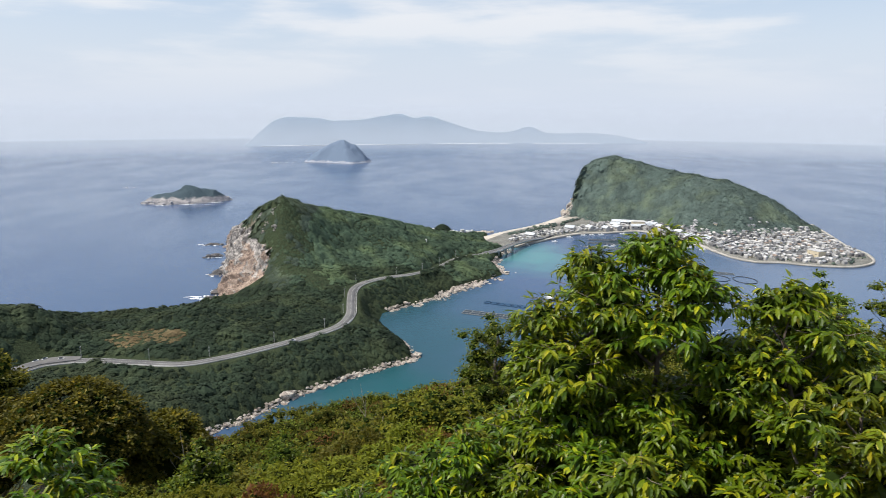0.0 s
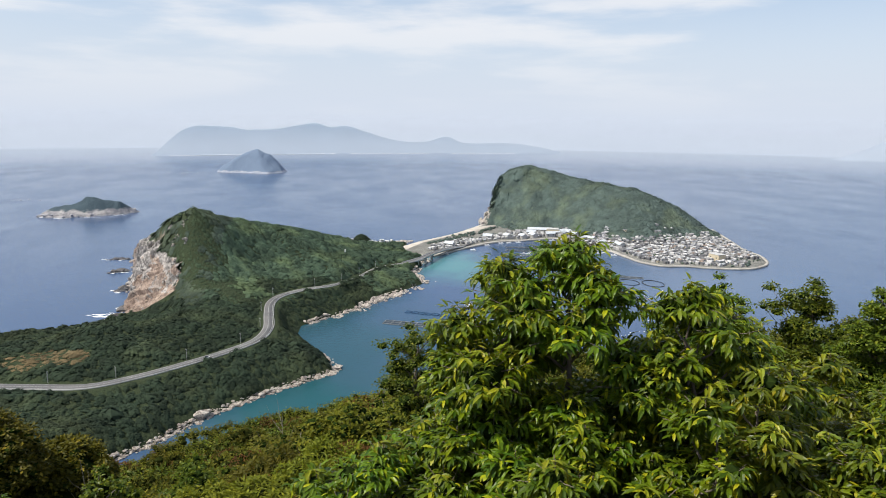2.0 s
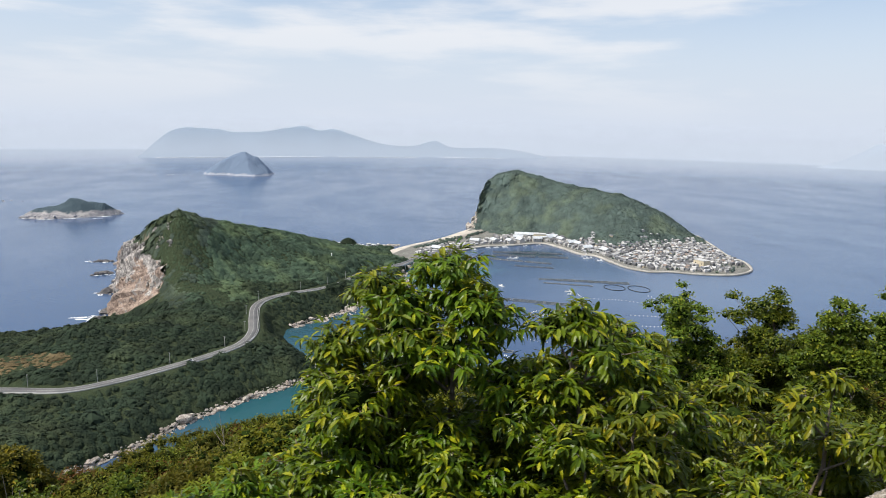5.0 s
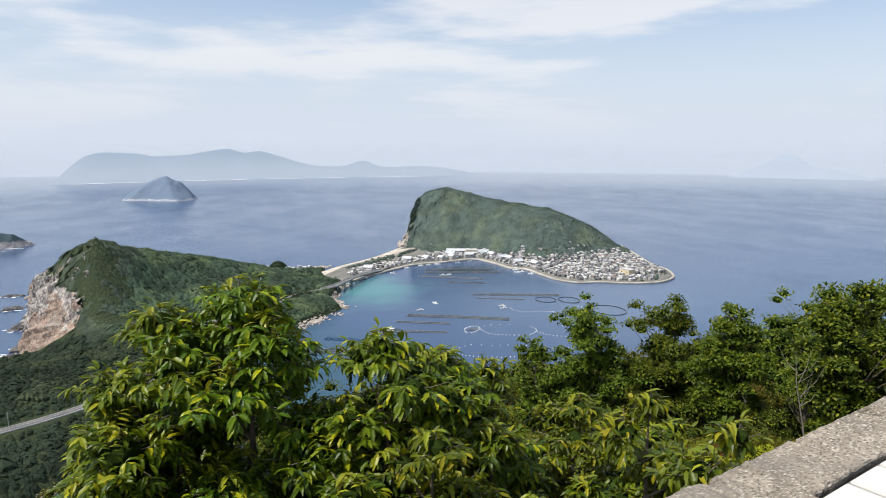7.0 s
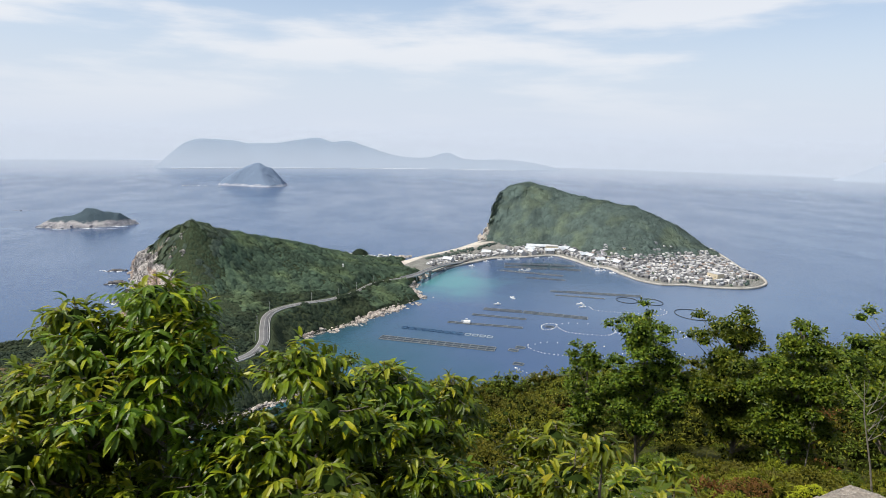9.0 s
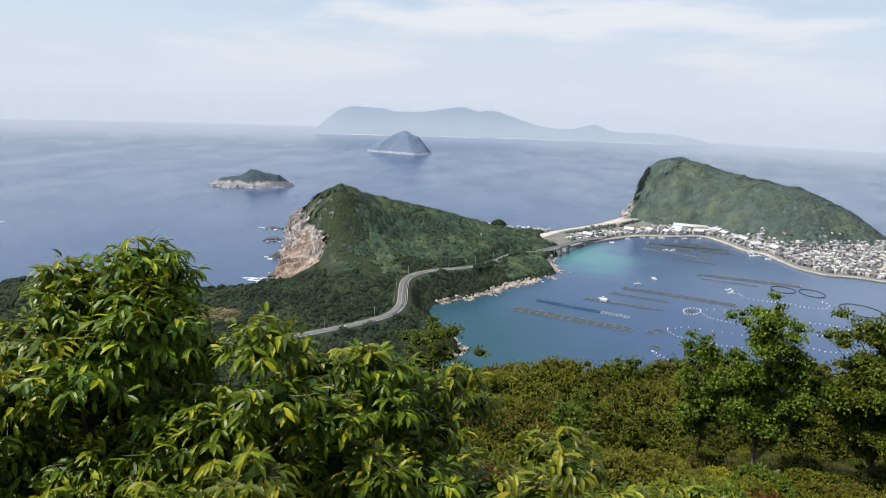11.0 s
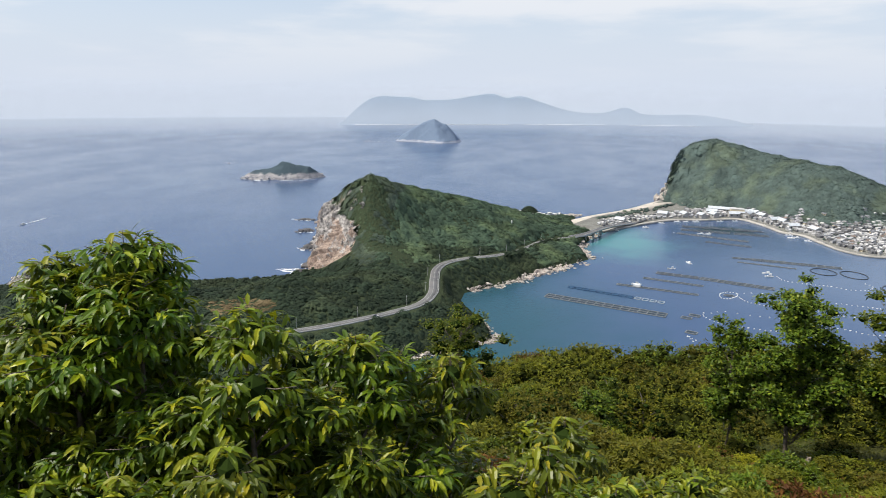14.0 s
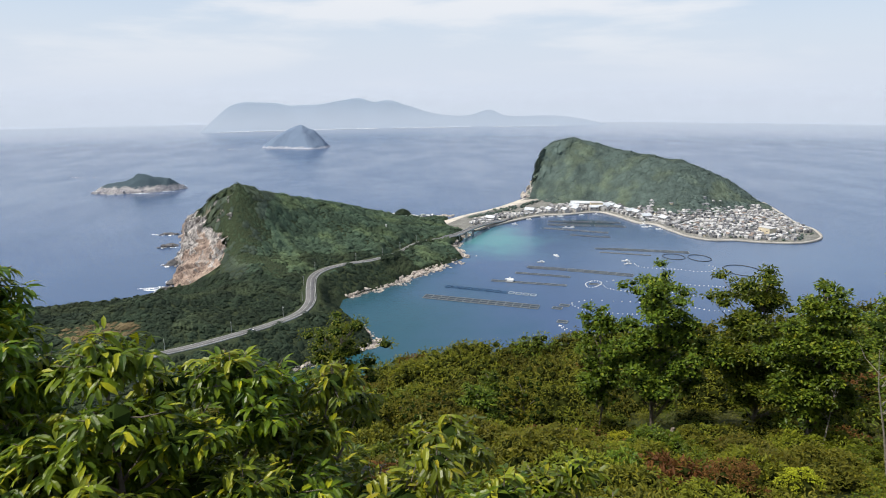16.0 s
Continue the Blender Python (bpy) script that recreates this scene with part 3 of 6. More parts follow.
def peninsula_ground(x, y):
    z = peninsula_height(x, y)
    d, which, inside = poly_distance(x, y, COAST)
    west = inside & (which >= WEST_FROM) & (which < WEST_TO) & (y > 672) & (y < 985)
    return z - np.where(west, 9 * np.clip(cliff_edge(x, y, d, z) - 0.15, 0, 1), 0)


tagged(height_sheet("ground_peninsula", -520, 120, 330, 1070, 4.0, peninsula_ground, LAND), "wooded headland with pale cliffs and rocky shore", "headland", kind="structure")
tagged(height_sheet("ground_hill", -900, 900, -500, 345, 15.0, lambda x, y: peninsula_height(x, y) - 14 * np.exp(-(x * x + y * y) / 90 ** 2), LAND), "wooded mountainside falling to the bay", "hillside", kind="structure")

# woods of the peninsula: crowns shoulder to shoulder
wx, wy, rng = scatter(-520, 110, 335, 1060, 3.3, 5)
d, which, inside = poly_distance(wx, wy, COAST)
r, _, _ = poly_distance(wx, wy, road_line[:, :2], False)
wz = peninsula_height(wx, wy)
gx, gy = peninsula_height(wx + 3, wy) - wz, peninsula_height(wx, wy + 3) - wz
steep = np.hypot(gx, gy) / 3
west = (which >= WEST_FROM) & (which < WEST_TO) & (wy > 640)
scar = (np.hypot((wx + 228) / 34, (wy - 482) / 14) < 1 + 0.4 * wobble(wx, wy, 12))
lot = (np.hypot((wx + 284) / 24, (wy - 449) / 10) < 1)
keep = inside & (r > 9.5) & (steep < 3.4) & (d > np.where(west, 10, 3.2)) & (rng.random(len(wx)) > 0.03) & ~lot & ~(scar & (rng.random(len(wx)) < 0.75))
bare = west & (wy > 668) & (wy < 990) & (cliff_edge(wx, wy, d, wz) > 0.25)
keep &= ~bare
size = (1.3 + rng.gamma(3.0, 0.42, len(wx))) * (1 + 0.4 * wobble(wx, wy, 26, 2))
size *= np.where(rng.random(len(wx)) < 0.07, 1.45, 1.0)
grassy = (np.hypot((wx + 158 + 0.5 * (wy - 690)) / 26, (wy - 690) / 62) < 1 + 0.5 * wobble(wx, wy, 20)) & (wobble(wx + 7, wy, 15) > -0.25)
size *= np.where(grassy, 0.5, 1.0)
tagged(tufts("dry_scrub", np.c_[wx, wy, wz + 0.1][scar & (r > 8)], 0.75 * size[scar & (r > 8)], DRY, 30, 0.3, 0.35, 22), "tawny dry scrub on a cleared slope", "scrub", kind="stuff")
keep &= ~scar
# everything beyond y 735 also takes the paler greens, as haze over distance
upper = keep & (wy > 625 + 40 * wobble(wx, wy, 60)) & (wz > 24 + 14 * wobble(wx, wy, 35)) & (wx < -20) | keep & (wy > 735 + 30 * wobble(wx, wy, 40))
grassy &= keep
tagged(tufts("hill_grass", np.c_[wx, wy, wz + 0.1][grassy], size[grassy], HILL_GRASS, 40, 0.3, 0.4, 14, np.c_[gx, gy][grassy] / 3), "smooth bright grass and bamboo on the spur", "scrub", kind="stuff")
upper &= ~grassy
low = upper & (wx < -150)
tagged(tufts("hill_scrub", np.c_[wx, wy, wz + 0.1][low], 0.85 * size[low], WOODS_SCRUB, 44, 0.26, 0.45, 12, np.c_[gx, gy][low] / 3), "low green scrub above the sea cliff", "scrub", kind="stuff")
high = upper & ~low
tagged(tufts("hill_woods", np.c_[wx, wy, wz + 0.2 * size][high], size[high], WOODS_HILL_HAZED, 34, 0.30, 0.52, 13, np.c_[gx, gy][high] / 3), "green woods with uneven crowns on the upper slopes", "woods", kind="stuff")
keep &= ~upper & ~grassy
tagged(tufts("woods", np.c_[wx, wy, wz + 0.15 * size + 0.5 * wobble(wx, wy, 9)][keep], 0.8 * size[keep], WOODS, 30, 0.32, 0.6, 2, np.c_[gx, gy][keep] / 3), "dense dark green evergreen woods", "woods", kind="stuff")
# taller trees on the bay side of the road
rng = np.random.default_rng(91)
belt = []
for k in range(2, len(road_line) - 2):
    x, y, z = road_line[k]
    dx, dy = road_line[k + 1, :2] - road_line[k - 1, :2]
    if (718 < y < 764 or 776 < y < 846) and rng.random() < 0.92:
        for off in (7.4, 10.4):
            q = off + rng.normal(0, 1.0)
            belt.append((x + dy / math.hypot(dx, dy) * q, y - dx / math.hypot(dx, dy) * q, z + rng.uniform(0.6, 2.6) - (off - 7.4) * 0.4))
belt = np.array(belt)
tagged(tufts("roadside_trees", belt, rng.uniform(2.6, 4.0, len(belt)), WOODS, 70, 0.24, 0.85, 15), "row of taller trees below the coast road", "woods", kind="stuff")
# bare rock breaking through the scrub beside the cliff
oc = []
for x, y, l in ((-206, 742, 12), (-199, 722, 14), (-192, 735, 10), (-196, 700, 12), (-205, 690, 9), (-187, 716, 8), (-212, 755, 8), (-188, 690, 7)):
    for q in rng.random(12):
        oc.append((x + rng.normal(0, 1.5), y - l * (q - 0.5) + rng.normal(0, 0.8), 0))
oc = np.array(oc)
oc[:, 2] = peninsula_height(oc[:, 0], oc[:, 1]) + 0.6
tagged(clumps("rock_outcrops", oc, rng.gamma(2.0, 0.28, len(oc)) + 0.3, CLIFF_ROCK, 1, 1.2, 0.22, 33, False), "pale rock showing through the hillside scrub", "rocks", kind="stuff")

# boulders along the eastern shore and at the foot of the cliffs
shore = curve_points([(a, b, 0) for a, b in COAST_EAST], 2.2)
rng = np.random.default_rng(8)
bp = np.repeat(shore, 15, axis=0)
slabs = (bp[:, 1] > 632) & (bp[:, 1] < 945) & (wobble(bp[:, 0], bp[:, 1], 26) > -0.22)
wide = np.where(slabs, 5.0, 1.7)[:, None]
bp = bp + np.c_[rng.normal(0, 1, (len(bp), 2)) * wide, rng.uniform(-0.4, 0.7, len(bp))]
bp[:, 2] += np.clip(peninsula_height(bp[:, 0], bp[:, 1]), 0, 3) * 0.8
heavy = ((wobble(bp[:, 0], bp[:, 1], 40) > -0.1) | slabs | (bp[:, 1] < 520)) & ((bp[:, 1] < 555) | (bp[:, 1] > 640))
big = np.where(rng.random(len(bp)) < 0.05, 2.3, 1.0)
tagged(clumps("shore_boulders", bp[heavy], ((rng.gamma(1.3, 0.5, len(bp)) + 0.25) * big * np.where(slabs, 1.35, 0.85))[heavy], SHORE_ROCK, 1, 0.5, 0.22, 3, False), "pale weathered boulders along the waterline", "boulders", kind="stuff")
cliff = curve_points([(a, b, 0) for a, b in COAST_WEST[:7]], 3.0)
cp = np.repeat(cliff, 4, axis=0) + np.c_[rng.normal(2, 3.0, (len(cliff) * 4, 2)), rng.uniform(-1, 1, len(cliff) * 4)]


def cliff_sheets():
    """The sea cliff: a face of upright ribs, clefts and ledges that stands out from the hill."""
    line = curve_points([(-239, 668, 0), (-244, 705, 0), (-250, 735, 0), (-261, 775, 0), (-275, 800, 0), (-297, 900, 0), (-322, 962, 0), (-330, 990, 0)], 1.1)[:, :2]
    d = np.gradient(line, axis=0)
    inland = np.stack([d[:, 1], -d[:, 0]], -1) / np.hypot(d[:, 0], d[:, 1])[:, None]
    deep = np.r_[np.arange(-1.5, 20, 0.7), np.arange(20, 56, 1.1)]
    x = line[:, None, 0] + inland[:, None, 0] * deep
    y = line[:, None, 1] + inland[:, None, 1] * deep
    z = peninsula_height(x, y)
    s = np.broadcast_to(np.arange(len(line))[:, None] * 1.1, x.shape)
    bulge = lambda scale, k: np.minimum(1.0, 3.2 * np.abs(wobble(s + 40 * k + 0.3 * z, z * 0.4 + 11 * k, scale, 2))) - 0.6
    out = 10.5 * bulge(34, 1) + 7.5 * bulge(16, 2) + 3.6 * bulge(7, 3) + 1.3 * bulge(3.5, 4)
    ledge = 0.9 * np.abs(((z + 4 * wobble(s, z, 18)) / 6.5) % 1 - 0.5)
    edge = cliff_edge(x, y, deep, z)
    edge = np.minimum(edge, np.minimum(s - 2, s.max() - s) / 10)
    out = (out + 2.0 * ledge + 1.2) * np.clip(edge, 0, 1) - 5 * np.clip(0.6 - edge, 0, 1)
    out = np.maximum(out, -2.6)
    rise = np.clip(deep / 6, 0, 1)[None]
    v = np.stack([x - inland[:, None, 0] * out * 0.8 * rise, y - inland[:, None, 1] * out * 0.8 * rise, np.where(deep < 0, -2, z + 0.45 * out * rise)], -1)
    n, k = x.shape
    idx = np.arange(n * k).reshape(n, k)
    f = np.stack([idx[:-1, :-1], idx[1:, :-1], idx[1:, 1:], idx[:-1, 1:]], -1)
    live = (edge > -0.1)[:-1, :-1]
    warm = ((y < 742 + 60 * wobble(x + y, z * 2.0, 16)) & (z < 35 + 45 * wobble(x * 2.0, y, 12)))[:-1, :-1]
    for nm, sel, mat, words in (("cliff_face", live & ~warm, CLIFF_ROCK, "jagged grey-white sea cliff"), ("orange_cliff_face", live & warm, ORANGE_ROCK, "rust-orange rock at the foot of the cliff")):
        q = f[sel].reshape(-1, 4)
        used = np.unique(q)
        back = np.zeros(n * k, int)
        back[used] = np.arange(len(used))
        tagged(new(nm, fast(nm, v.reshape(-1, 3)[used], back[q], mat)), words, "cliff", kind="stuff")


cliff_sheets()
kq = np.c_[rng.normal(-388, 5.5, 90), rng.normal(449, 3.0, 90), rng.random(90)]
low = peninsula_height(kq[:, 0], kq[:, 1]) - 1
kq[:, 2] = low + kq[:, 2] * np.maximum(2.0, 53 - 0.5 * np.abs(kq[:, 0] + 384) - low)
tagged(clumps("rock_outcrop", kq, rng.gamma(3.0, 0.6, 90) + 1.2, CLIFF_ROCK, 1, 1.2, 0.22, 46, False), "bare grey-white crag on the wooded ridge", "rocks", kind="stuff")
tagged(clumps("cliff_boulders", cp, rng.gamma(2.0, 0.8, len(cp)) + 0.4, CLIFF_ROCK, 1, 0.8, 0.2, 4, False), "broken rocks at the foot of the sea cliff", "boulders", kind="stuff")


def foam(name, places, seed):
    """Torn sheets of white water, a hand above the sea."""
    rng = np.random.default_rng(seed)
    vs, fs = [], []
    for x, y, a, b in places:
        for q in range(12):
            u, w = rng.normal(0, 0.33, 2)
            n, base, r = 9, len(vs), rng.uniform(0.06, 0.24)
            px, py = x + a * u, y + b * w
            vs.append((px, py, 0.25))
            for k in range(n):
                t, g = k / n * math.tau, rng.uniform(0.3, 1.3) * r
                vs.append((px + a * g * 1.5 * math.cos(t), py + b * g * math.sin(t), 0.12))
            fs += [(base, base + 1 + k, base + 1 + (k + 1) % n) for k in range(n)]
    return tagged(new(name, fast(name, vs, fs, FOAM)), "white surf breaking on the rocks", "surf", kind="stuff")


# dark skerries off the cliff
sk = []
for x, y, a, n, l in ((-334, 975, 178, 22, 24), (-306, 897, 200, 20, 18), (-275, 793, 195, 12, 9), (-247, 712, 205, 10, 8), (-242, 690, 215, 8, 8)):
    for q in rng.random(n):
        sk.append((x + math.cos(radians(a)) * l * q + rng.normal(0, 2.5), y + math.sin(radians(a)) * l * q + rng.normal(0, 3), rng.uniform(-0.8, 1.6 - 1.6 * q)))
tagged(clumps("skerries", np.array(sk), rng.gamma(3, 0.8, len(sk)) + 0.8, DARK_ROCK, 1, 0.6, 0.2, 44, False), "dark wet rocks reaching out from the cliff", "rocks", kind="stuff")
foam("surf", [(-244, 682, 9, 8), (-252, 690, 10, 7), (-250, 677, 15, 8), (-262, 684, 16, 7), (-272, 690, 14, 4), (-262, 692, 9, 5), (-250, 708, 6, 6), (-258, 714, 6, 4), (-282, 780, 6, 5), (-290, 790, 6, 4), (-310, 886, 7, 6), (-322, 884, 8, 4), (-340, 966, 8, 6), (-354, 968, 9, 4), (-366, 974, 8, 4),
              (-600, 1385, 22, 6), (-545, 1402, 50, 4), (-500, 1430, 25, 4), (-640, 1402, 10, 5)], 6)

# ---- road ----
WORN_PAINT = plain("worn_road_paint", (0.42, 0.42, 0.40), 0.8)
road = tagged(new("road", ribbon("road", road_line, 8.4, ASPHALT)), "grey two-lane coast road with white lines", "road", kind="structure")
for s in (-3.6, 0.0, 3.6):
    child("road_line", ribbon("road_line", road_line, 0.3 if s else 0.22, WORN_PAINT, 0.03, s, 0.02), road)
bm = bmesh.new()
lot_ring = [(-306, 446), (-294, 456), (-264, 455), (-262, 449), (-284, 440), (-299, 421)]
top = [bm.verts.new((x, y, 22.06)) for x, y in lot_ring]
bm.faces.new(top)
bmesh.ops.recalc_face_normals(bm, faces=bm.faces)
bmesh.ops.solidify(bm, geom=bm.faces[:], thickness=0.5)
part("parking_lot", bm, ASPHALT, road)
child("concrete_verge", ribbon("concrete_verge", road_line[30:], 0.5, QUAY, 0.6, 5.0, 1.6), road)


def utility_pole(x, y, z, h=9.0):
    e = tagged(new("utility_pole"), "grey concrete utility pole beside the road", "utility pole", "poles along the road")
    e.location = (x, y, z)
    bm = bmesh.new()
    tube(bm, [(0, 0, -1), (0, 0, h)], [0.22, 0.16], 8)
    part("pole", bm, QUAY, e)
    bm = bmesh.new()
    box(bm, -0.9, -0.06, h - 0.9, 0.9, 0.06, h - 0.75)
    arm = part("crossarm", bm, STEEL, e)
    for dx in (-0.75, 0.0, 0.75):
        bm = bmesh.new()
        tube(bm, [(dx, 0, h - 0.76), (dx, 0, h - 0.5)], [0.06, 0.08], 6)
        part("insulator", bm, PAINT, arm, "white ceramic insulator")
    return e


first = None
for k in range(12, len(road_line) - 20, 12):
    x, y, z = road_line[k]
    dx, dy, _ = road_line[k + 1] - road_line[k - 1]
    n = math.hypot(dx, dy)
    m = pose(x - dy / n * 6.5, y + dx / n * 6.5, z - 0.5, 0, 0, math.degrees(math.atan2(dy, dx)) + 90)
    if first is None:
        first = utility_pole(*m.translation)
    else:
        copy_thing(first, m)

CAR_PAINT = plain("car_white", (0.75, 0.75, 0.75), 0.25, 0.03)
TYRE = plain("tyre", (0.03, 0.03, 0.03), 0.8)


def car():
    e = tagged(new("car"), "small white car on the coast road", "car", "cars by the coast road")
    bm = bmesh.new()
    box(bm, -2.1, -0.85, 0.35, 2.1, 0.85, 0.95, 0.15)
    part("body", bm, CAR_PAINT, e)
    bm = bmesh.new()
    made = box(bm, -1.5, -0.75, 0.93, 1.0, 0.75, 1.5)
    bmesh.ops.scale(bm, vec=(0.8, 0.85, 1), space=Matrix.Translation((0.2, 0, 0)), verts=[v for v in made if v.co.z > 1.2])
    part("cabin", bm, plain("car_glass", (0.04, 0.05, 0.06), 0.1), e)
    for x in (-1.3, 1.3):
        for y in (-0.82, 0.82):
            bm = bmesh.new()
            bmesh.ops.create_cone(bm, cap_ends=True, segments=14, radius1=0.33, radius2=0.33, depth=0.22, matrix=Matrix.Translation((x, y, 0.33)) @ Matrix.Rotation(math.pi / 2, 4, "X"))
            wheel = part("wheel", bm, TYRE, e)
            bm = bmesh.new()
            bmesh.ops.create_cone(bm, cap_ends=True, segments=12, radius1=0.2, radius2=0.17, depth=0.25, matrix=Matrix.Translation((x, y, 0.33)) @ Matrix.Rotation(math.pi / 2, 4, "X"))
            part("rim", bm, STEEL, wheel, "grey metal rim")
    return e


c0 = car()
c0.matrix_basis = pose(-117, 490.5, 22.05, 0, 0, 40)
for x, y, turn in ((-292, 446, 60), (-288, 450, 70), (-276, 450, 20)):
    copy_thing(c0, pose(x, y, 22.08, 0, 0, turn))

# white beacon among the trees of the headland
beacon = tagged(new("beacon"), "small white beacon above the headland's trees", "beacon")
beacon.location = (-21, 835, float(peninsula_height(np.array([-21.0]), np.array([835.0]))[0]))
bm = bmesh.new()
tube(bm, [(0, 0, -0.5), (0, 0, 4.4)], [0.75, 0.6], 12)
part("tower", bm, PAINT, beacon)
bm = bmesh.new()
tube(bm, [(0, 0, 4.4), (0, 0, 4.6), (0, 0, 5.5), (0, 0, 6.0)], [1.0, 1.0, 0.7, 0.15], 12)
part("lantern", bm, PAINT, beacon)

# ---- the village island ----
ISLE = [(58, 987), (78, 1026), (99, 1063), (166, 1139), (244, 1260), (262, 1310), (290, 1420), (350, 1470), (480, 1430), (600, 1330), (666, 1201), (665, 1168), (637, 1064),
        (611, 972), (609, 924), (591, 878), (569, 854), (539, 839), (509, 841), (482, 850), (457, 863), (426, 865), (406, 893), (398, 933), (392, 985), (371, 1001),
        (364, 1035), (356, 1067), (337, 1101), (274, 1084), (223, 1073), (180, 1041), (128, 990), (100, 955)]
FOOT = [(258, 1240), (283, 1165), (351, 1180), (383, 1118), (411, 1061), (441, 1020), (495, 1033), (566, 1081), (640, 1150)]
isle_rise = surface_through([(256, 1267, 46), (272, 1283, 82), (304, 1297, 106), (341, 1298, 113), (386, 1286, 101), (421, 1254, 89), (462, 1213, 85), (501, 1176, 77),
                             (535, 1155, 64), (559, 1149, 56), (597, 1147, 37), (632, 1151, 17), (330, 1235, 60), (420, 1170, 52), (480, 1105, 34), (540, 1112, 30)]
                            + [(x, y, 3) for x, y in FOOT] + [(120, 1020, 3), (200, 1090, 3), (480, 900, 3), (560, 920, 3), (600, 1000, 3), (350, 1450, 3), (580, 1320, 5)])


def isle_height(x, y):
    d, which, inside = poly_distance(x, y, ISLE)
    h = np.maximum(isle_rise(x, y), 2.6) + np.clip(isle_rise(x, y) - 6, 0, 8) / 8 * (3.0 * wobble(x, y, 45) + 1.5 * wobble(x, y, 15))
    back = which < 11
    h = np.minimum(h, np.where(back & (y > 1230), 0.8 * d + 70 * np.clip((d - 4) / 14, 0, 2) * (1 + 0.3 * wobble(x, y, 25)), 0.5 + 0.8 * d + 20 * np.clip((d - 12) / 20, 0, 9)))
    return np.where(inside, np.maximum(h, 0.3), np.maximum(-d, -6))


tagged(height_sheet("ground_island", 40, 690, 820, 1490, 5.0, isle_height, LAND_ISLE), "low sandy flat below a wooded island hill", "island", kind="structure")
wx, wy, rng = scatter(230, 680, 1000, 1480, 3.7, 12)
d, which, inside = poly_distance(wx, wy, ISLE)
wz = isle_height(wx, wy)
gx, gy = isle_height(wx + 3, wy) - wz, isle_height(wx, wy + 3) - wz
keep = inside & (wz > np.where(wy > 1085, 3.9, 5.5)) & (d > np.where(wy > 1250, 4, 9)) & ~((d < 11 + 4 * wobble(wx, wy, 14)) & (wy > 1225) & (wx < 300) & (wz < 32))
size = (2.0 + rng.gamma(3.0, 0.5, len(wx))) * (1 + 0.3 * wobble(wx, wy, 40)) * (1 + 0.35 * np.clip(np.hypot(gx, gy) / 3 - 0.6, 0, 1.6))
size *= np.where(rng.random(len(wx)) < 0.06, 1.9, 1.0)
tagged(tufts("hazed_island_woods", np.c_[wx, wy, wz + 0.4][keep], 0.95 * size[keep], WOODS_ISLE_HAZED, 32, 0.28, 0.45, 7, np.c_[gx, gy][keep] / 3), "dense green woods on the island hill", "woods", kind="stuff")
rng = np.random.default_rng(21)
edge = curve_points([(a, b, 0) for a, b in ISLE[4:8]], 4.0)
cp = np.repeat(edge, 2, axis=0) + np.c_[rng.normal(0, 5, (len(edge) * 2, 2)), rng.uniform(0, 8, len(edge) * 2)]
tagged(clumps("island_boulders", cp, rng.gamma(2.5, 1.2, len(cp)) + 0.8, SHORE_ROCK, 1, 1.0, 0.18, 9, False), "pale rocks below the island's cliff", "boulders", kind="stuff")

cx, cy, rng = scatter(240, 300, 1215, 1425, 2.4, 41)
d, which, inside = poly_distance(cx, cy, ISLE)
cz = isle_height(cx, cy)
sel = inside & (d < 13 + 6 * wobble(cx, cy, 14)) & (cz < 31 + 8 * wobble(cx, cy, 11)) & (cx < 300)
tagged(clumps("island_cliff", np.c_[cx, cy, cz][sel], rng.gamma(2.2, 0.7, sel.sum()) + 0.8, SHORE_ROCK, 1, 1.5, 0.22, 42, False), "pale broken cliff at the foot of the island hill", "cliff", kind="stuff")
gq = np.array([(405 + 24 * q, 1058 + 42 * q) for q in rng.random(70)]) + rng.normal(0, 1.8, (70, 2))
tagged(clumps("bare_gully", np.c_[gq, isle_height(gq[:, 0], gq[:, 1]) + 2.2], rng.gamma(2.0, 0.5, 70) + 0.7, ISLET_ROCK, 1, 0.6, 0.2, 43, False), "bare tan gully in the island woods", "rocks", kind="stuff")

# causeway beach, quay and bridge
beach = curve_points([(60, 1000, 3.0), (88, 1035, 3.0), (112, 1066, 3.0), (178, 1138, 3.0), (250, 1245, 3.2)], 6)
tagged(new("beach", ribbon("beach", beach, 30, SAND, 0.3, 0, 3)), "pale sand and gravel beach along the causeway", "beach", kind="structure")
quay = curve_points([(105, 958, 2.0), (133, 988, 2.0), (183, 1036, 2.0), (225, 1068, 2.0), (275, 1079, 2.0), (333, 1095, 2.0), (352, 1066, 2.0), (361, 1033, 2.0), (369, 998, 2.0), (390, 980, 2.0), (397, 930, 2.0)], 5)
tagged(new("pavement_quay", ribbon("pavement_quay", quay, 6, SHORE_WALL, 0.4, 0, 3.0)), "pale concrete quay round the harbour", "quay", kind="structure")
seawall = curve_points([(397, 932, 2.0), (405, 893, 2.0), (426, 866, 2.0), (457, 863, 2.0), (482, 850, 2.0), (509, 842, 2.0), (539, 840, 2.0), (569, 855, 2.0), (590, 879, 2.0), (607, 924, 2.0), (610, 972, 2.0), (636, 1064, 2.0), (664, 1168, 2.0)], 5)
tagged(new("pavement_seawall", ribbon("pavement_seawall", seawall, 3.4, SHORE_WALL, 0.5, 1.0, 3)), "pale concrete sea wall round the village", "sea wall", kind="structure")
hedge = curve_points([(104, 1046, 3), (150, 1088, 3), (190, 1132, 3), (222, 1172, 3), (252, 1205, 3)], 2.0)
rng = np.random.default_rng(44)
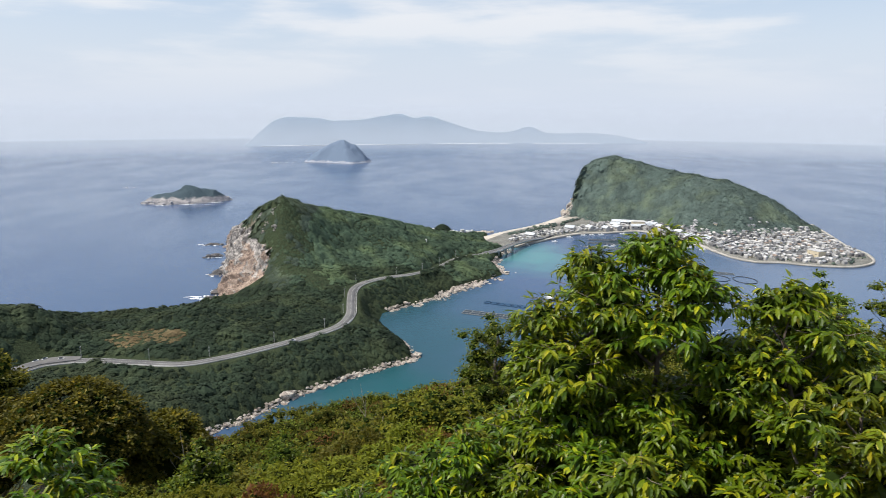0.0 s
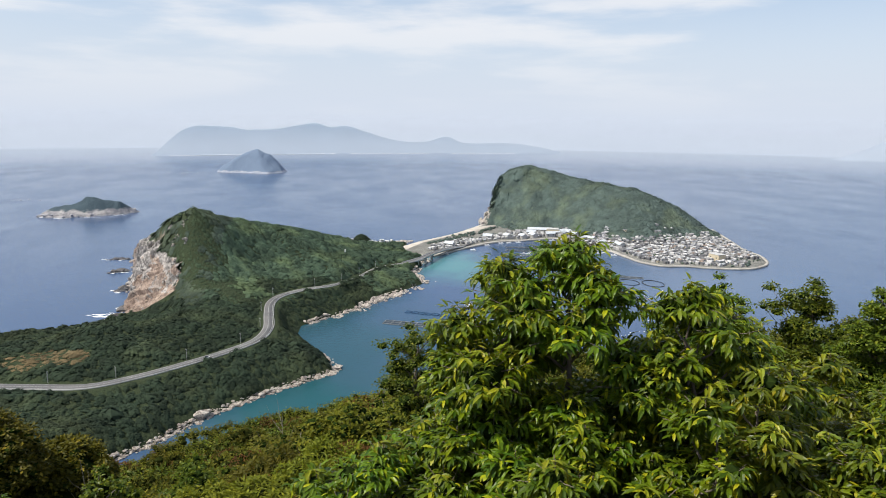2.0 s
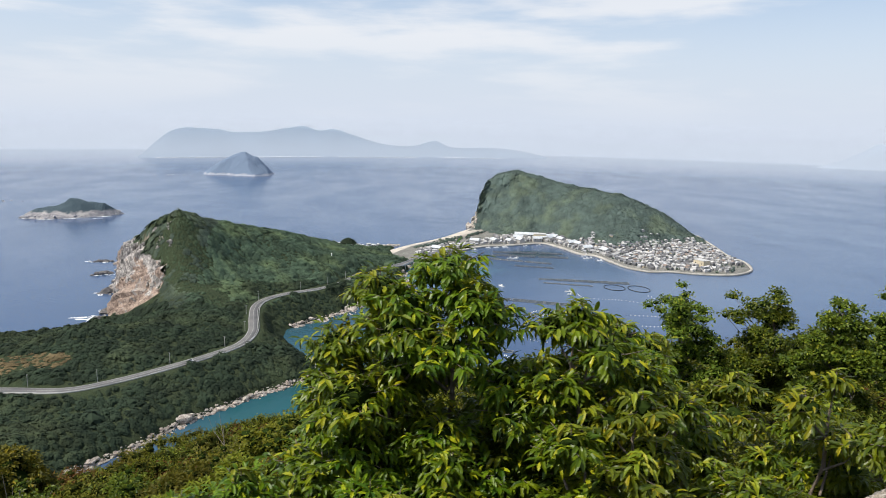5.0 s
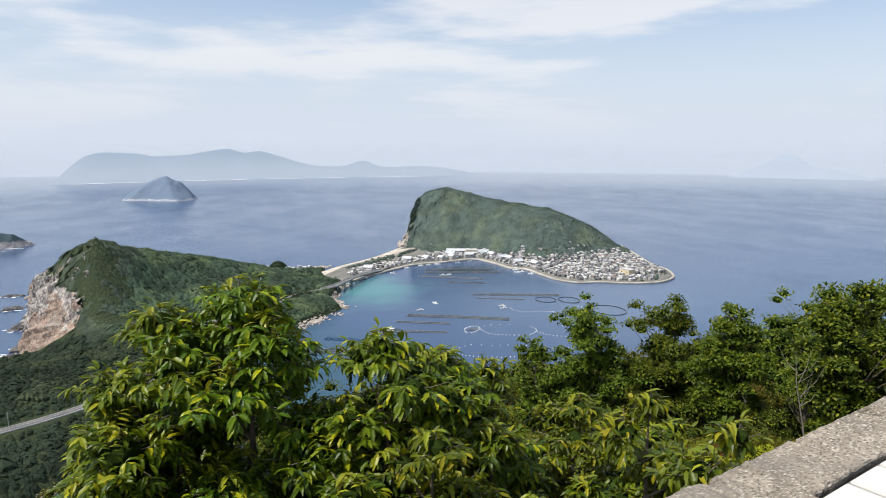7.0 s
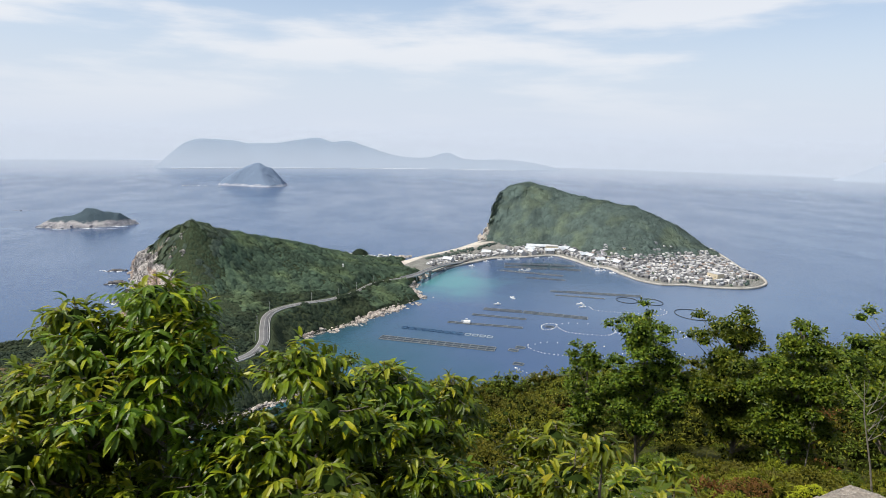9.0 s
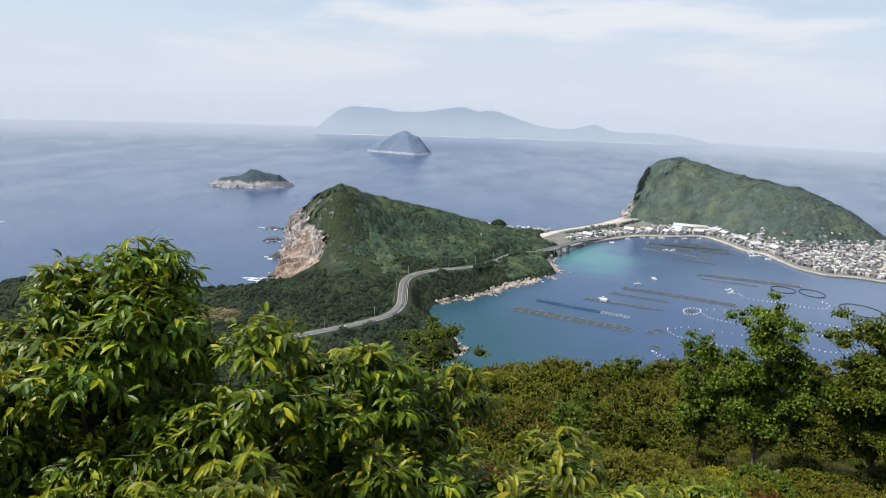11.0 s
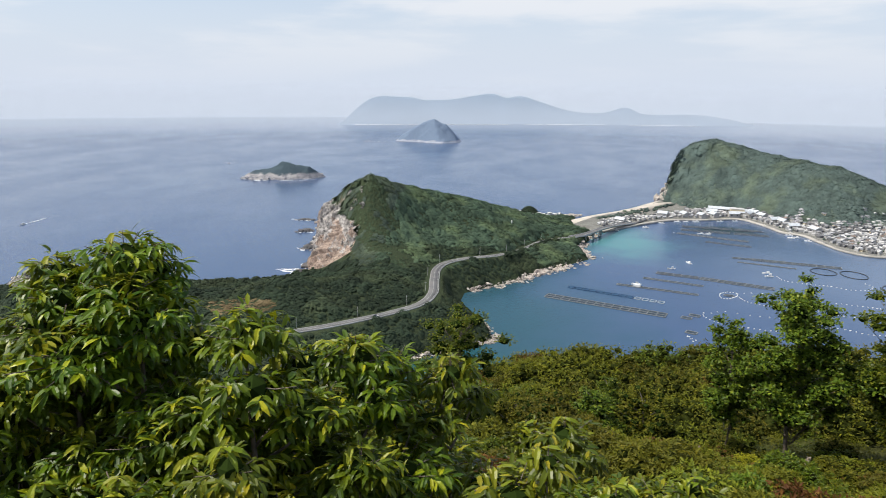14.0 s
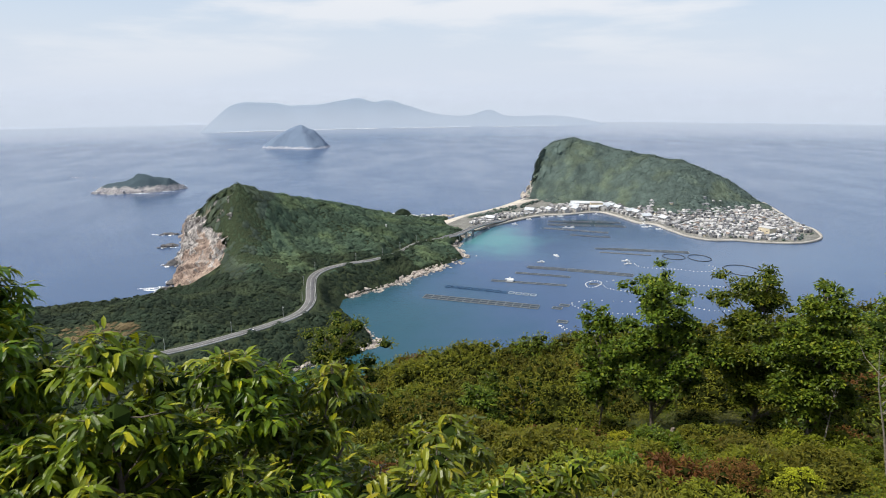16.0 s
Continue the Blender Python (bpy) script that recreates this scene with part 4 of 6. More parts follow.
hp = hedge + np.c_[rng.normal(0, 3.0, (len(hedge), 2)), rng.uniform(0.5, 1.5, len(hedge))]
hp = hp[wobble(hp[:, 0], hp[:, 1], 30) > -0.35]
tagged(tufts("causeway_hedge", hp, rng.uniform(1.8, 3.4, len(hp)), WOODS_ISLE_HAZED, 44, 0.28, 0.8, 45), "strip of dark bushes behind the causeway beach", "bushes", kind="stuff")
causeway = curve_points([(160, 1022, 3.75), (186, 1060, 3.4), (214, 1092, 3.4), (252, 1112, 3.4), (300, 1122, 3.4)], 5)
tagged(new("road_causeway", ribbon("road_causeway", causeway, 6, ASPHALT, 0.2, 0, 1.5)), "grey road along the causeway", "road", kind="structure")
bridge_line = curve_points([(57, 866, 11.5), (80, 895, 10.8), (104, 940, 9.5), (130, 985, 6.5), (160, 1022, 3.6)], 4)
bridge = tagged(new("bridge"), "grey concrete road bridge over the narrow channel", "bridge")
child("deck", ribbon("deck", bridge_line, 8, ASPHALT, 0.15, 0, 1.2), bridge)
for s in (-4.1, 4.1):
    child("parapet", ribbon("parapet", bridge_line, 0.35, QUAY, 1.1, s, 1.9), bridge)
for k in (8, 14, 20):
    x, y, z = bridge_line[k]
    bm = bmesh.new()
    box(bm, x - 1.8, y - 0.7, -3, x + 1.8, y + 0.7, z - 0.8, 0.15)
    part("pier", bm, QUAY, bridge)


# ---- houses ----
WALLS = [plain("house_wall_" + n, c, 0.8, 0.1, 0.5) for n, c in (("white", (0.42, 0.41, 0.395)), ("cream", (0.58, 0.50, 0.36)), ("grey", (0.36, 0.36, 0.36)))]
ROOFS = [plain("roof_" + n, c, 0.7, 0.15, 0.5) for n, c in (("grey", (0.20, 0.205, 0.22)), ("silver", (0.44, 0.45, 0.46)), ("brown", (0.22, 0.17, 0.14)), ("pale", (0.50, 0.495, 0.485)), ("blue", (0.52, 0.55, 0.58)))]
GLASS = plain("dark_glass", (0.03, 0.04, 0.05), 0.1)


def house(w, l, h, wall, roof, words, flat=False):
    e = tagged(new("house"), words, "house", "village houses")
    bm = bmesh.new()
    box(bm, -w / 2, -l / 2, -2, w / 2, l / 2, h)
    if not flat:
        for s in (-1, 1):
            bm.faces.new([bm.verts.new(p) for p in ((-w / 2, s * l / 2, h), (w / 2, s * l / 2, h), (0, s * l / 2, h + w * 0.3))])
    part("wall", bm, wall, e)
    bm = bmesh.new()
    if flat:
        box(bm, -w / 2 - 0.2, -l / 2 - 0.2, h, w / 2 + 0.2, l / 2 + 0.2, h + 0.5)
    else:
        o, t, r = 0.6, 0.25, w * 0.3
        ring = [(-w / 2 - o, h - o * 0.6), (0, h + r), (w / 2 + o, h - o * 0.6), (w / 2 + o, h - o * 0.6 + t), (0, h + r + t), (-w / 2 - o, h - o * 0.6 + t)]
        a, b = [[bm.verts.new((x, s * (l / 2 + 0.5), z)) for x, z in ring] for s in (-1, 1)]
        for k in range(6):
            bm.faces.new((a[k], a[(k + 1) % 6], b[(k + 1) % 6], b[k]))
        bm.faces.new(a)
        bm.faces.new(b[::-1])
        bmesh.ops.recalc_face_normals(bm, faces=bm.faces)
    part("roof", bm, roof, e)
    for s in (-1, 1):
        for k in (-0.28, 0.28):
            bm = bmesh.new()
            box(bm, s * w / 2 - 0.06, k * l - 0.8, h * 0.45, s * w / 2 + 0.06, k * l + 0.8, h * 0.45 + 1.3)
            part("window", bm, GLASS, e)
    return e


KINDS = [house(6, 9, 4.6, WALLS[0], ROOFS[0], "white house with a grey tiled gable roof"), house(5.5, 8, 3.6, WALLS[2], ROOFS[1], "grey house with a silver sheet-metal roof"),
         house(6.5, 8.5, 5.2, WALLS[0], ROOFS[2], "white house with a brown gable roof"), house(5, 7, 3.2, WALLS[2], ROOFS[3], "low house with a pale weathered roof"),
         house(7, 8, 6.0, WALLS[0], ROOFS[3], "white house with a flat roof", True), house(5.5, 9, 4.2, WALLS[1], ROOFS[0], "cream house with a grey tiled roof"),
         house(8, 13, 5.0, WALLS[0], ROOFS[4], "white harbour shed with a pale blue roof"), house(13, 17, 8.5, WALLS[1], ROOFS[3], "cream three-storey block with a flat roof", True)]
used = set()
homes = []


def settle(x, y, k, turn):
    homes.append((x, y))
    z = float(isle_height(np.array([x]), np.array([y]))[0])
    m = pose(x, y, z, 0, 0, turn) @ Matrix.Scale(0.82 if k < 6 else 1.1, 4)
    if k in used:
        return copy_thing(KINDS[k], m)
    used.add(k)
    KINDS[k].matrix_basis = m


hx, hy, rng = scatter(395, 660, 850, 1150, 8.6, 33)
dd, _, ins = poly_distance(hx, hy, ISLE)
hz = isle_height(hx, hy)
for x, y, a, b, c in zip(hx, hy, dd, ins, hz):
    if b and a > 11 and c < 17 and y < 1125 and not (x > 538 and y < 905) and rng.random() < (0.37 if c < 9 else 0.22) and len(homes) < 205:
        settle(x, y, rng.choice([0, 1, 2, 3, 3, 5, 0, 1, 4, 4]), 22 + rng.normal(0, 12) + 90 * (rng.random() < 0.45))
settle(520, 893, 7, 20)
for k in range(6, len(quay) - 2, 2):
    x, y, _ = quay[k]
    for off in (13, 26):
        dx, dy, _ = quay[k + 1] - quay[k - 1]
        n = math.hypot(dx, dy)
        px, py = x - dy / n * off, y + dx / n * off
        if rng.random() < 0.8 and k > 3 and len(homes) < 262 and poly_distance(np.array([px]), np.array([py]), ISLE)[2][0]:
            settle(px, py, rng.choice([4, 6, 3, 1, 0, 4]), math.degrees(math.atan2(dy, dx)) + 90 * (rng.random() < 0.5))
for q in range(26):
    x, y = rng.uniform(270, 372), rng.uniform(1110, 1160)
    if poly_distance(np.array([x]), np.array([y]), ISLE)[0][0] > 12 and float(isle_height(np.array([x]), np.array([y]))[0]) < 7:
        settle(x, y, rng.choice([4, 6, 3, 4, 1]), 75 + rng.normal(0, 10))
for x, y, k, a in ((300, 1128, 6, 70), (318, 1140, 4, 80), (335, 1150, 6, 85), (352, 1150, 4, 60), (366, 1130, 6, 35), (285, 1118, 4, 70), (340, 1128, 7, 80), (372, 1105, 6, 20), (382, 1080, 4, 20), (388, 1058, 6, 15), (270, 1135, 3, 60),
                   (215, 1092, 6, 60), (198, 1078, 1, 50), (180, 1066, 4, 50), (165, 1052, 3, 50), (140, 1025, 6, 50), (232, 1100, 4, 60), (246, 1118, 1, 60), (396, 1040, 1, 10), (405, 1020, 4, 10), (412, 1000, 6, 15)):
    settle(x, y, k, a)
for x, y, k in ((515, 1088, 0), (530, 1086, 3), (545, 1092, 1), (180, 1060, 1), (150, 1030, 3), (262, 1110, 4), (250, 1095, 6)):
    settle(x, y, k, 15)


def sheds(step, seed):
    """Outhouses and lean-tos packed between the houses: gabled boxes."""
    qx, qy, r = scatter(110, 655, 850, 1165, step, seed)
    dd, _, ins = poly_distance(qx, qy, ISLE)
    z = isle_height(qx, qy)
    near = np.min(np.hypot(qx[:, None] - np.array(homes)[None, :, 0], qy[:, None] - np.array(homes)[None, :, 1]), axis=1)
    ok = ins & (dd > 9) & (z < 9) & (qy < 1165) & (near > 4.2) & (near < 16) & (r.random(len(qx)) < 0.62)
    x, y, z = qx[ok], qy[ok], z[ok]
    n = len(x)
    w, l, h = r.uniform(1.4, 2.7, n), r.uniform(1.8, 3.8, n), r.uniform(2.2, 3.8, n)
    t = np.radians(22 + 90 * (r.random(n) < 0.5) + r.normal(0, 10, n))
    base = np.array([(-1, -1, -1), (1, -1, -1), (1, 1, -1), (-1, 1, -1), (-1, -1, 1), (1, -1, 1), (1, 1, 1), (-1, 1, 1), (0, -1, 1.4), (0, 1, 1.4)], float)
    p = base[None] * np.stack([w, l, h], -1)[:, None]
    v = np.stack([p[..., 0] * np.cos(t)[:, None] - p[..., 1] * np.sin(t)[:, None] + x[:, None], p[..., 0] * np.sin(t)[:, None] + p[..., 1] * np.cos(t)[:, None] + y[:, None], p[..., 2] + z[:, None]], -1)
    f = np.array([(0, 4, 8), (0, 8, 5), (0, 5, 1), (1, 5, 6), (1, 6, 2), (2, 6, 9), (2, 9, 7), (2, 7, 3), (3, 7, 4), (3, 4, 0), (4, 7, 9), (4, 9, 8), (5, 8, 9), (5, 9, 6)])
    return fast("sheds", v.reshape(-1, 3), (f[None] + (np.arange(n) * 10)[:, None, None]).reshape(-1, 3), SHED)


vx, vy, rng = scatter(150, 650, 850, 1160, 6.0, 39)
dd, _, ins = poly_distance(vx, vy, ISLE)
vz = isle_height(vx, vy)
sel = ins & (dd > 7) & (vz < 16) & ((rng.random(len(vx)) < 0.16 + 0.02 * vz) | ((vx > 530) & (vy < 905) & (rng.random(len(vx)) < 0.3)))
tagged(tufts("village_gardens", np.c_[vx, vy, vz + 1.2][sel], rng.uniform(1.2, 2.8, sel.sum()), WOODS_ISLE_HAZED, 30, 0.3, 0.7, 47), "dark green garden trees and hedges between the houses", "trees", kind="stuff")
SHED_MIX = Mat("shed_sheet_metal")
shade = SHED_MIX.node("ShaderNodeNewGeometry").outputs["Random Per Island"]
SHED = SHED_MIX.done(SHED_MIX.mix(SHED_MIX.span(shade, 0.2, 0.9), (0.13, 0.13, 0.135), (0.50, 0.49, 0.48)), 0.75)
tagged(new("sheds", sheds(5.5, 37)), "grey and white sheds packed between the houses", "sheds", kind="stuff")
for k, e in enumerate(KINDS):
    if k not in used:
        settle(470 + 9 * k, 930, k, 20)

# hamlet on the spit beyond the headland
pts = np.array([(0 + 11 * math.cos(k * 2.4) * math.sqrt(k / 40), 1060 + 9 * math.sin(k * 2.4) * math.sqrt(k / 40), 14.5 - 8 * k / 40) for k in range(40)])
tagged(tufts("spit_grove", pts, np.full(40, 5.0), WOODS, 44, 0.3, 0.8, 17), "dark round grove on the spit", "woods", kind="stuff")
for x, y, k, turn in ((16, 1046, 4, 10), (24, 1056, 3, 30), (33, 1062, 4, 20), (42, 1070, 1, 60), (18, 1062, 3, 0), (50, 1078, 3, 20), (-16, 1046, 4, 15), (-24, 1052, 1, 40), (6, 1044, 3, 20), (30, 1048, 1, 0)):
    copy_thing(KINDS[k], pose(x, y, float(peninsula_height(np.array([x * 1.0]), np.array([y * 1.0]))[0]) + 0.2, 0, 0, turn))
rng = np.random.default_rng(77)
sp = np.array([(38 + 44 * q, 1062 + 30 * q, 0.5) for q in rng.random(90)]) + rng.normal(0, 4.0, (90, 3)) * np.array([1, 1, 0.12])
tagged(clumps("spit_rocks", sp, rng.gamma(2, 0.7, 90) + 0.5, SHORE_ROCK, 1, 0.6, 0.2, 46, False), "pale rocks along the spit", "boulders", kind="stuff")

# ---- boats, rafts and fish cages in the bay ----
HULL = plain("boat_hull", (0.78, 0.78, 0.76), 0.35, 0.06)
PLANK = plain("raft_timber", (0.165, 0.178, 0.195), 0.85, 0.25)
NETTING = plain("net_blue", (0.022, 0.040, 0.060), 0.7)
BUOY = plain("white_buoy", (0.80, 0.80, 0.78), 0.4)
RING = plain("black_ring", (0.03, 0.035, 0.04), 0.5)


def boat():
    e = tagged(new("fishing_boat"), "small white fishing boat lying in the bay", "boat", "boats in the bay")
    bm = bmesh.new()
    rows = []
    for y, w, k in ((-4.5, 1.1, 0.9), (-2, 1.4, 0.9), (1.5, 1.3, 1.1), (3.6, 0.75, 1.4), (5, 0.05, 1.8)):
        rows.append([bm.verts.new(p) for p in ((-w, y, k), (-w * 0.7, y, -0.3), (w * 0.7, y, -0.3), (w, y, k))])
    for a, b in zip(rows, rows[1:]):
        for k in range(3):
            bm.faces.new((a[k], a[k + 1], b[k + 1], b[k]))
        bm.faces.new((a[3], a[0], b[0], b[3]))
    bm.faces.new(rows[0])
    bmesh.ops.recalc_face_normals(bm, faces=bm.faces)
    part("hull", bm, HULL, e)
    bm = bmesh.new()
    box(bm, -0.8, -2.2, 0.8, 0.8, 0.4, 2.7, 0.15)
    cabin = part("cabin", bm, HULL, e)
    bm = bmesh.new()
    box(bm, -0.7, 0.38, 1.8, 0.7, 0.44, 2.4)
    part("windscreen", bm, GLASS, cabin, "dark windscreen")
    return e


b0 = boat()
spots = [(271, 763, 80), (117, 695, 100), (269, 750, 100), (167, 766, 105), (193, 796, 30), (247, 972, 100), (254, 969, 95), (258, 973, 110), (374, 994, 80), (379, 999, 70), (372, 984, 75), (376, 968, 80), (368, 965, 60),
         (232, 1060, 65), (246, 1062, 70), (262, 1068, 75), (325, 1080, 85), (128, 978, 50), (205, 1043, 60), (175, 1005, 60), (384, 948, 60), (262, 1062, 95), (300, 1074, 80)]
b0.matrix_basis = pose(spots[0][0], spots[0][1], 0, 0, 0, spots[0][2])
for x, y, a in spots[1:]:
    copy_thing(b0, pose(x, y, 0, 0, 0, a))


def fish_raft(x0, y0, x1, y1, cells, width, net, words, frame_mat=None):
    """A row of square pens framed by walkways on floats."""
    e = tagged(new("fish_raft"), words, "fish raft", "rafts in the bay")
    n, turn = math.hypot(x1 - x0, y1 - y0), math.degrees(math.atan2(y1 - y0, x1 - x0))
    e.matrix_basis = pose(x0, y0, 0, 0, 0, turn)
    step = n / cells
    deck_mat = frame_mat or PLANK
    for s in (-1, 0, 1) if width > 7 else (-1, 1):
        bm = bmesh.new()
        box(bm, 0, s * width / 2 - 0.36, 0.1, n, s * width / 2 + 0.36, 0.7)
        part("walkway", bm, deck_mat, e)
    for k in range(cells + 1):
        bm = bmesh.new()
        box(bm, k * step - 0.32, -width / 2, 0.12, k * step + 0.32, width / 2, 0.74)
        part("crosswalk", bm, deck_mat, e)
    for k in range(cells):
        bm = bmesh.new()
        box(bm, k * step + 0.6, -width / 2 + 0.6, 0.05, (k + 1) * step - 0.6, width / 2 - 0.6, 0.3)
        part("net", bm, net, e)
    return e


RAFT_PALE = plain("raft_bleached", (0.185, 0.20, 0.21), 0.85, 0.2)
for a in ((22, 640, 130, 596, 14, 12), (97, 692, 174, 666, 10, 5), (129, 722, 186, 699, 7, 5), (191, 730, 258, 700, 8, 10), (253, 833, 275, 828, 3, 6), (275, 828, 366, 801, 11, 10), (253, 812, 312, 790, 8, 3),
          (143, 594, 151, 590, 1, 6), (152, 602, 160, 598, 1, 6), (139, 556, 147, 552, 1, 6)):
    fish_raft(*a, NETTING, "long bleached timber fish raft with square net pens", RAFT_PALE)
for a in ((147, 746, 189, 731, 5, 9), (242, 920, 294, 899, 7, 6), (214, 972, 262, 950, 6, 8), (264, 948, 300, 930, 4, 8), (226, 1000, 290, 985, 7, 12), (296, 984, 340, 972, 5, 12), (232, 1024, 300, 1014, 7, 10), (305, 1012, 342, 1004, 4, 10)):
    fish_raft(*a, NETTING, "dark timber raft of close-set net pens")
BRIGHT_NET, FLOAT_WHITE, FLOAT_BLUE = plain("net_bright", (0.02, 0.07, 0.14), 0.7), plain("float_white", (0.42, 0.46, 0.50), 0.6), plain("float_blue", (0.035, 0.085, 0.17), 0.6)
for k in range(13):
    x, y, tx, ty = 46 + 7.0 * k, 674 - 3.15 * k, 4.9, -2.2
    if k < 9:
        fish_raft(x, y, x + tx, y + ty, 1, 7, BRIGHT_NET, "square blue fish pen on blue floats", FLOAT_BLUE)
    else:
        fish_raft(x, y, x + tx, y + ty, 1, 6, BRIGHT_NET, "square fish pen on white floats", FLOAT_WHITE)
bm = bmesh.new()
box(bm, -3.5, -2.5, 0.7, 3.5, 2.5, 3.0, 0.2)
hut = tagged(part("raft_hut", bm, HULL), "white hut standing on a fish raft", "hut")
hut.matrix_basis = pose(117, 686, 0, 0, 0, -22)


def float_ring(x, y, rx, ry, thick, mat, words):
    bm = bmesh.new()
    pts = [(rx * math.cos(k / 40 * math.tau), ry * math.sin(k / 40 * math.tau), 0.3) for k in range(41)]
    tube(bm, pts, [thick] * 41, 6)
    e = tagged(part("net_ring", bm, mat, None, "", True), words, "net ring", "rings in the bay")
    e.location = (x, y, 0)
    return e


for x, y, rx, ry in ((338, 781, 13, 15), (367, 772, 13, 17), (391, 711, 20, 25)):
    float_ring(x, y, rx, ry, 0.5, RING, "black floating net ring")


def buoy_line(pts, step=3.6):
    line = curve_points([(x, y, 0.25) for x, y in pts], step)
    return tagged(clumps("buoy_line", line, np.full(len(line), 0.62), BUOY, 1, 0.9, 0.0, 3), "string of white buoys on the water", "buoys", "buoy lines", kind="stuff")


buoy_line([(213, 669), (214, 679), (206, 681), (197, 673), (195, 659), (203, 659), (213, 669)], 2.2)
fish_raft(200, 670, 209, 668, 1, 5, NETTING, "small raft inside a hexagon of floats")
buoy_line([(213, 669), (217, 650), (237, 639), (259, 636), (272, 651), (271, 666)], 3.8)
buoy_line([(251, 678), (230, 682), (215, 676)], 8.0)
buoy_line([(270, 644), (281, 626), (301, 618), (321, 616), (344, 631), (337, 648), (302, 659)], 3.8)
buoy_line([(166, 609), (164, 600), (170, 587), (183, 578), (208, 570), (229, 570), (254, 578)], 3.8)
buoy_line([(240, 599), (223, 606), (207, 609), (187, 616), (173, 610)], 7.5)
buoy_line([(258, 584), (268, 586), (278, 583), (292, 573), (310, 572)], 3.8)
buoy_line([(278, 752), (280, 735), (300, 726), (322, 720), (337, 710), (355, 712), (366, 727), (363, 737)], 3.8)
buoy_line([(140, 533), (138, 545), (150, 524), (170, 515)], 3.8)
buoy_line([(210, 974), (240, 958), (288, 934)], 4.5)

# ---- islets and the far coasts ----


def islet(name, ring, spots, material, lumps, step, words):
    rise = surface_through(spots + [(x, y, 0) for x, y in ring])

    def height(x, y):
        d, _, inside = poly_distance(x, y, ring)
        h = np.minimum(rise(x, y), 0.5 + 1.3 * d) * (1 + 0.12 * wobble(x, y, 30)) + 2.0 * wobble(x, y, 18) + np.clip(rise(x, y) / 30, 0, 1) * lumps * (wobble(x, y, step * 4) + 0.6 * wobble(x, y + 70, step * 2))
        return np.where(inside, np.maximum(h, 0.5), -d * 0.6)

    xs, ys = [p[0] for p in ring], [p[1] for p in ring]
    ob = tagged(height_sheet(name, min(xs) - 10, max(xs) + 10, min(ys) - 10, max(ys) + 10, step, height, material), words, "islet", kind="structure")
    return ob


ISLET_EDGE = ring = [(-650, 1405), (-600, 1390), (-550, 1408), (-500, 1436), (-474, 1480), (-500, 1510), (-560, 1530), (-650, 1500)]
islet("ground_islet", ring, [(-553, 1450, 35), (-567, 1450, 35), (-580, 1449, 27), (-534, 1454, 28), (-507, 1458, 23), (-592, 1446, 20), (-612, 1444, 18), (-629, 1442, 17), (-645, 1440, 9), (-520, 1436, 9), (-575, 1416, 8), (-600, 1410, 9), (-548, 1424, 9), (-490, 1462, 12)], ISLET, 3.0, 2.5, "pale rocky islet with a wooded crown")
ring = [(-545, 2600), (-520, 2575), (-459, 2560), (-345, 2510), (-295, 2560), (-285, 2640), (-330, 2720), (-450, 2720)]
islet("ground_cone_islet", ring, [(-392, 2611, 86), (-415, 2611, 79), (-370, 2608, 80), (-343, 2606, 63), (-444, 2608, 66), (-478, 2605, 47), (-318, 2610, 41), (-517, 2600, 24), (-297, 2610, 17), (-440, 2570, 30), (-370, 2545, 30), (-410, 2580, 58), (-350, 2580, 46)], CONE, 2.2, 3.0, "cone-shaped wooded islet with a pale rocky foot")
rng = np.random.default_rng(2)
for x, y, n, w in ((-630, 2545, 14, 30), (-815, 1700, 10, 18), (15, 1062, 0, 0)):
    if n:
        p = np.c_[x + rng.normal(0, w, n), y + rng.normal(0, 5, n), rng.uniform(-1, 0.5, n)]
        tagged(clumps("reef", p, rng.uniform(1.5, 4, n), ISLET_ROCK, 1, 0.5, 0.15, 5, False), "low reef awash in the sea", "reef", kind="stuff")


def far_coast(name, crest, depth, material, words):
    """A long range of hills far over the sea, rounded towards the water."""
    c = curve_points(crest, 25.0)
    v, n = [], len(c)
    rough = 1 + 0.03 * wobble(c[:, 0], c[:, 0] * 0 + 5, 60)
    for f, s in ((0.0, -1.0), (0.35, -0.72), (0.72, -0.4), (0.93, -0.15), (1.0, 0.0), (0.7, 0.5), (0.0, 1.0)):
        away = c[:, :2] / np.linalg.norm(c[:, :2], axis=1)[:, None]
        lump = 1 + (0.16 * wobble(c[:, 0] + s * 300, c[:, 1] + s * 90, 130) if 0 < f < 1 else 0)
        v.append(np.c_[c[:, :2] + away * s * depth * lump[:, None] if f and f < 1 else c[:, :2] + away * s * depth, c[:, 2] * f * rough])
    i = np.arange(n - 1)
    q = [np.stack([r * n + i, r * n + i + 1, (r + 1) * n + i + 1, (r + 1) * n + i], -1) for r in range(6)]
    return tagged(new(name, fast(name, np.concatenate(v), np.concatenate(q), material, True)), words, "far island", kind="structure")


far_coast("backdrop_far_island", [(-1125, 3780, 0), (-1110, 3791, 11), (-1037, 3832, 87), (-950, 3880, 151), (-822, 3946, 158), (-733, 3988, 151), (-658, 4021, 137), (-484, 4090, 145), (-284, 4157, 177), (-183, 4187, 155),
          (-79, 4215, 165), (62, 4247, 119), (242, 4281, 71), (425, 4307, 66), (555, 4320, 100), (686, 4330, 59), (948, 4338, 61), (1097, 4336, 49), (1228, 4330, 27), (1330, 4325, 0)], 130, FAR_LAND_GLOW, "long hilly island whose glowing colour holds the haze")
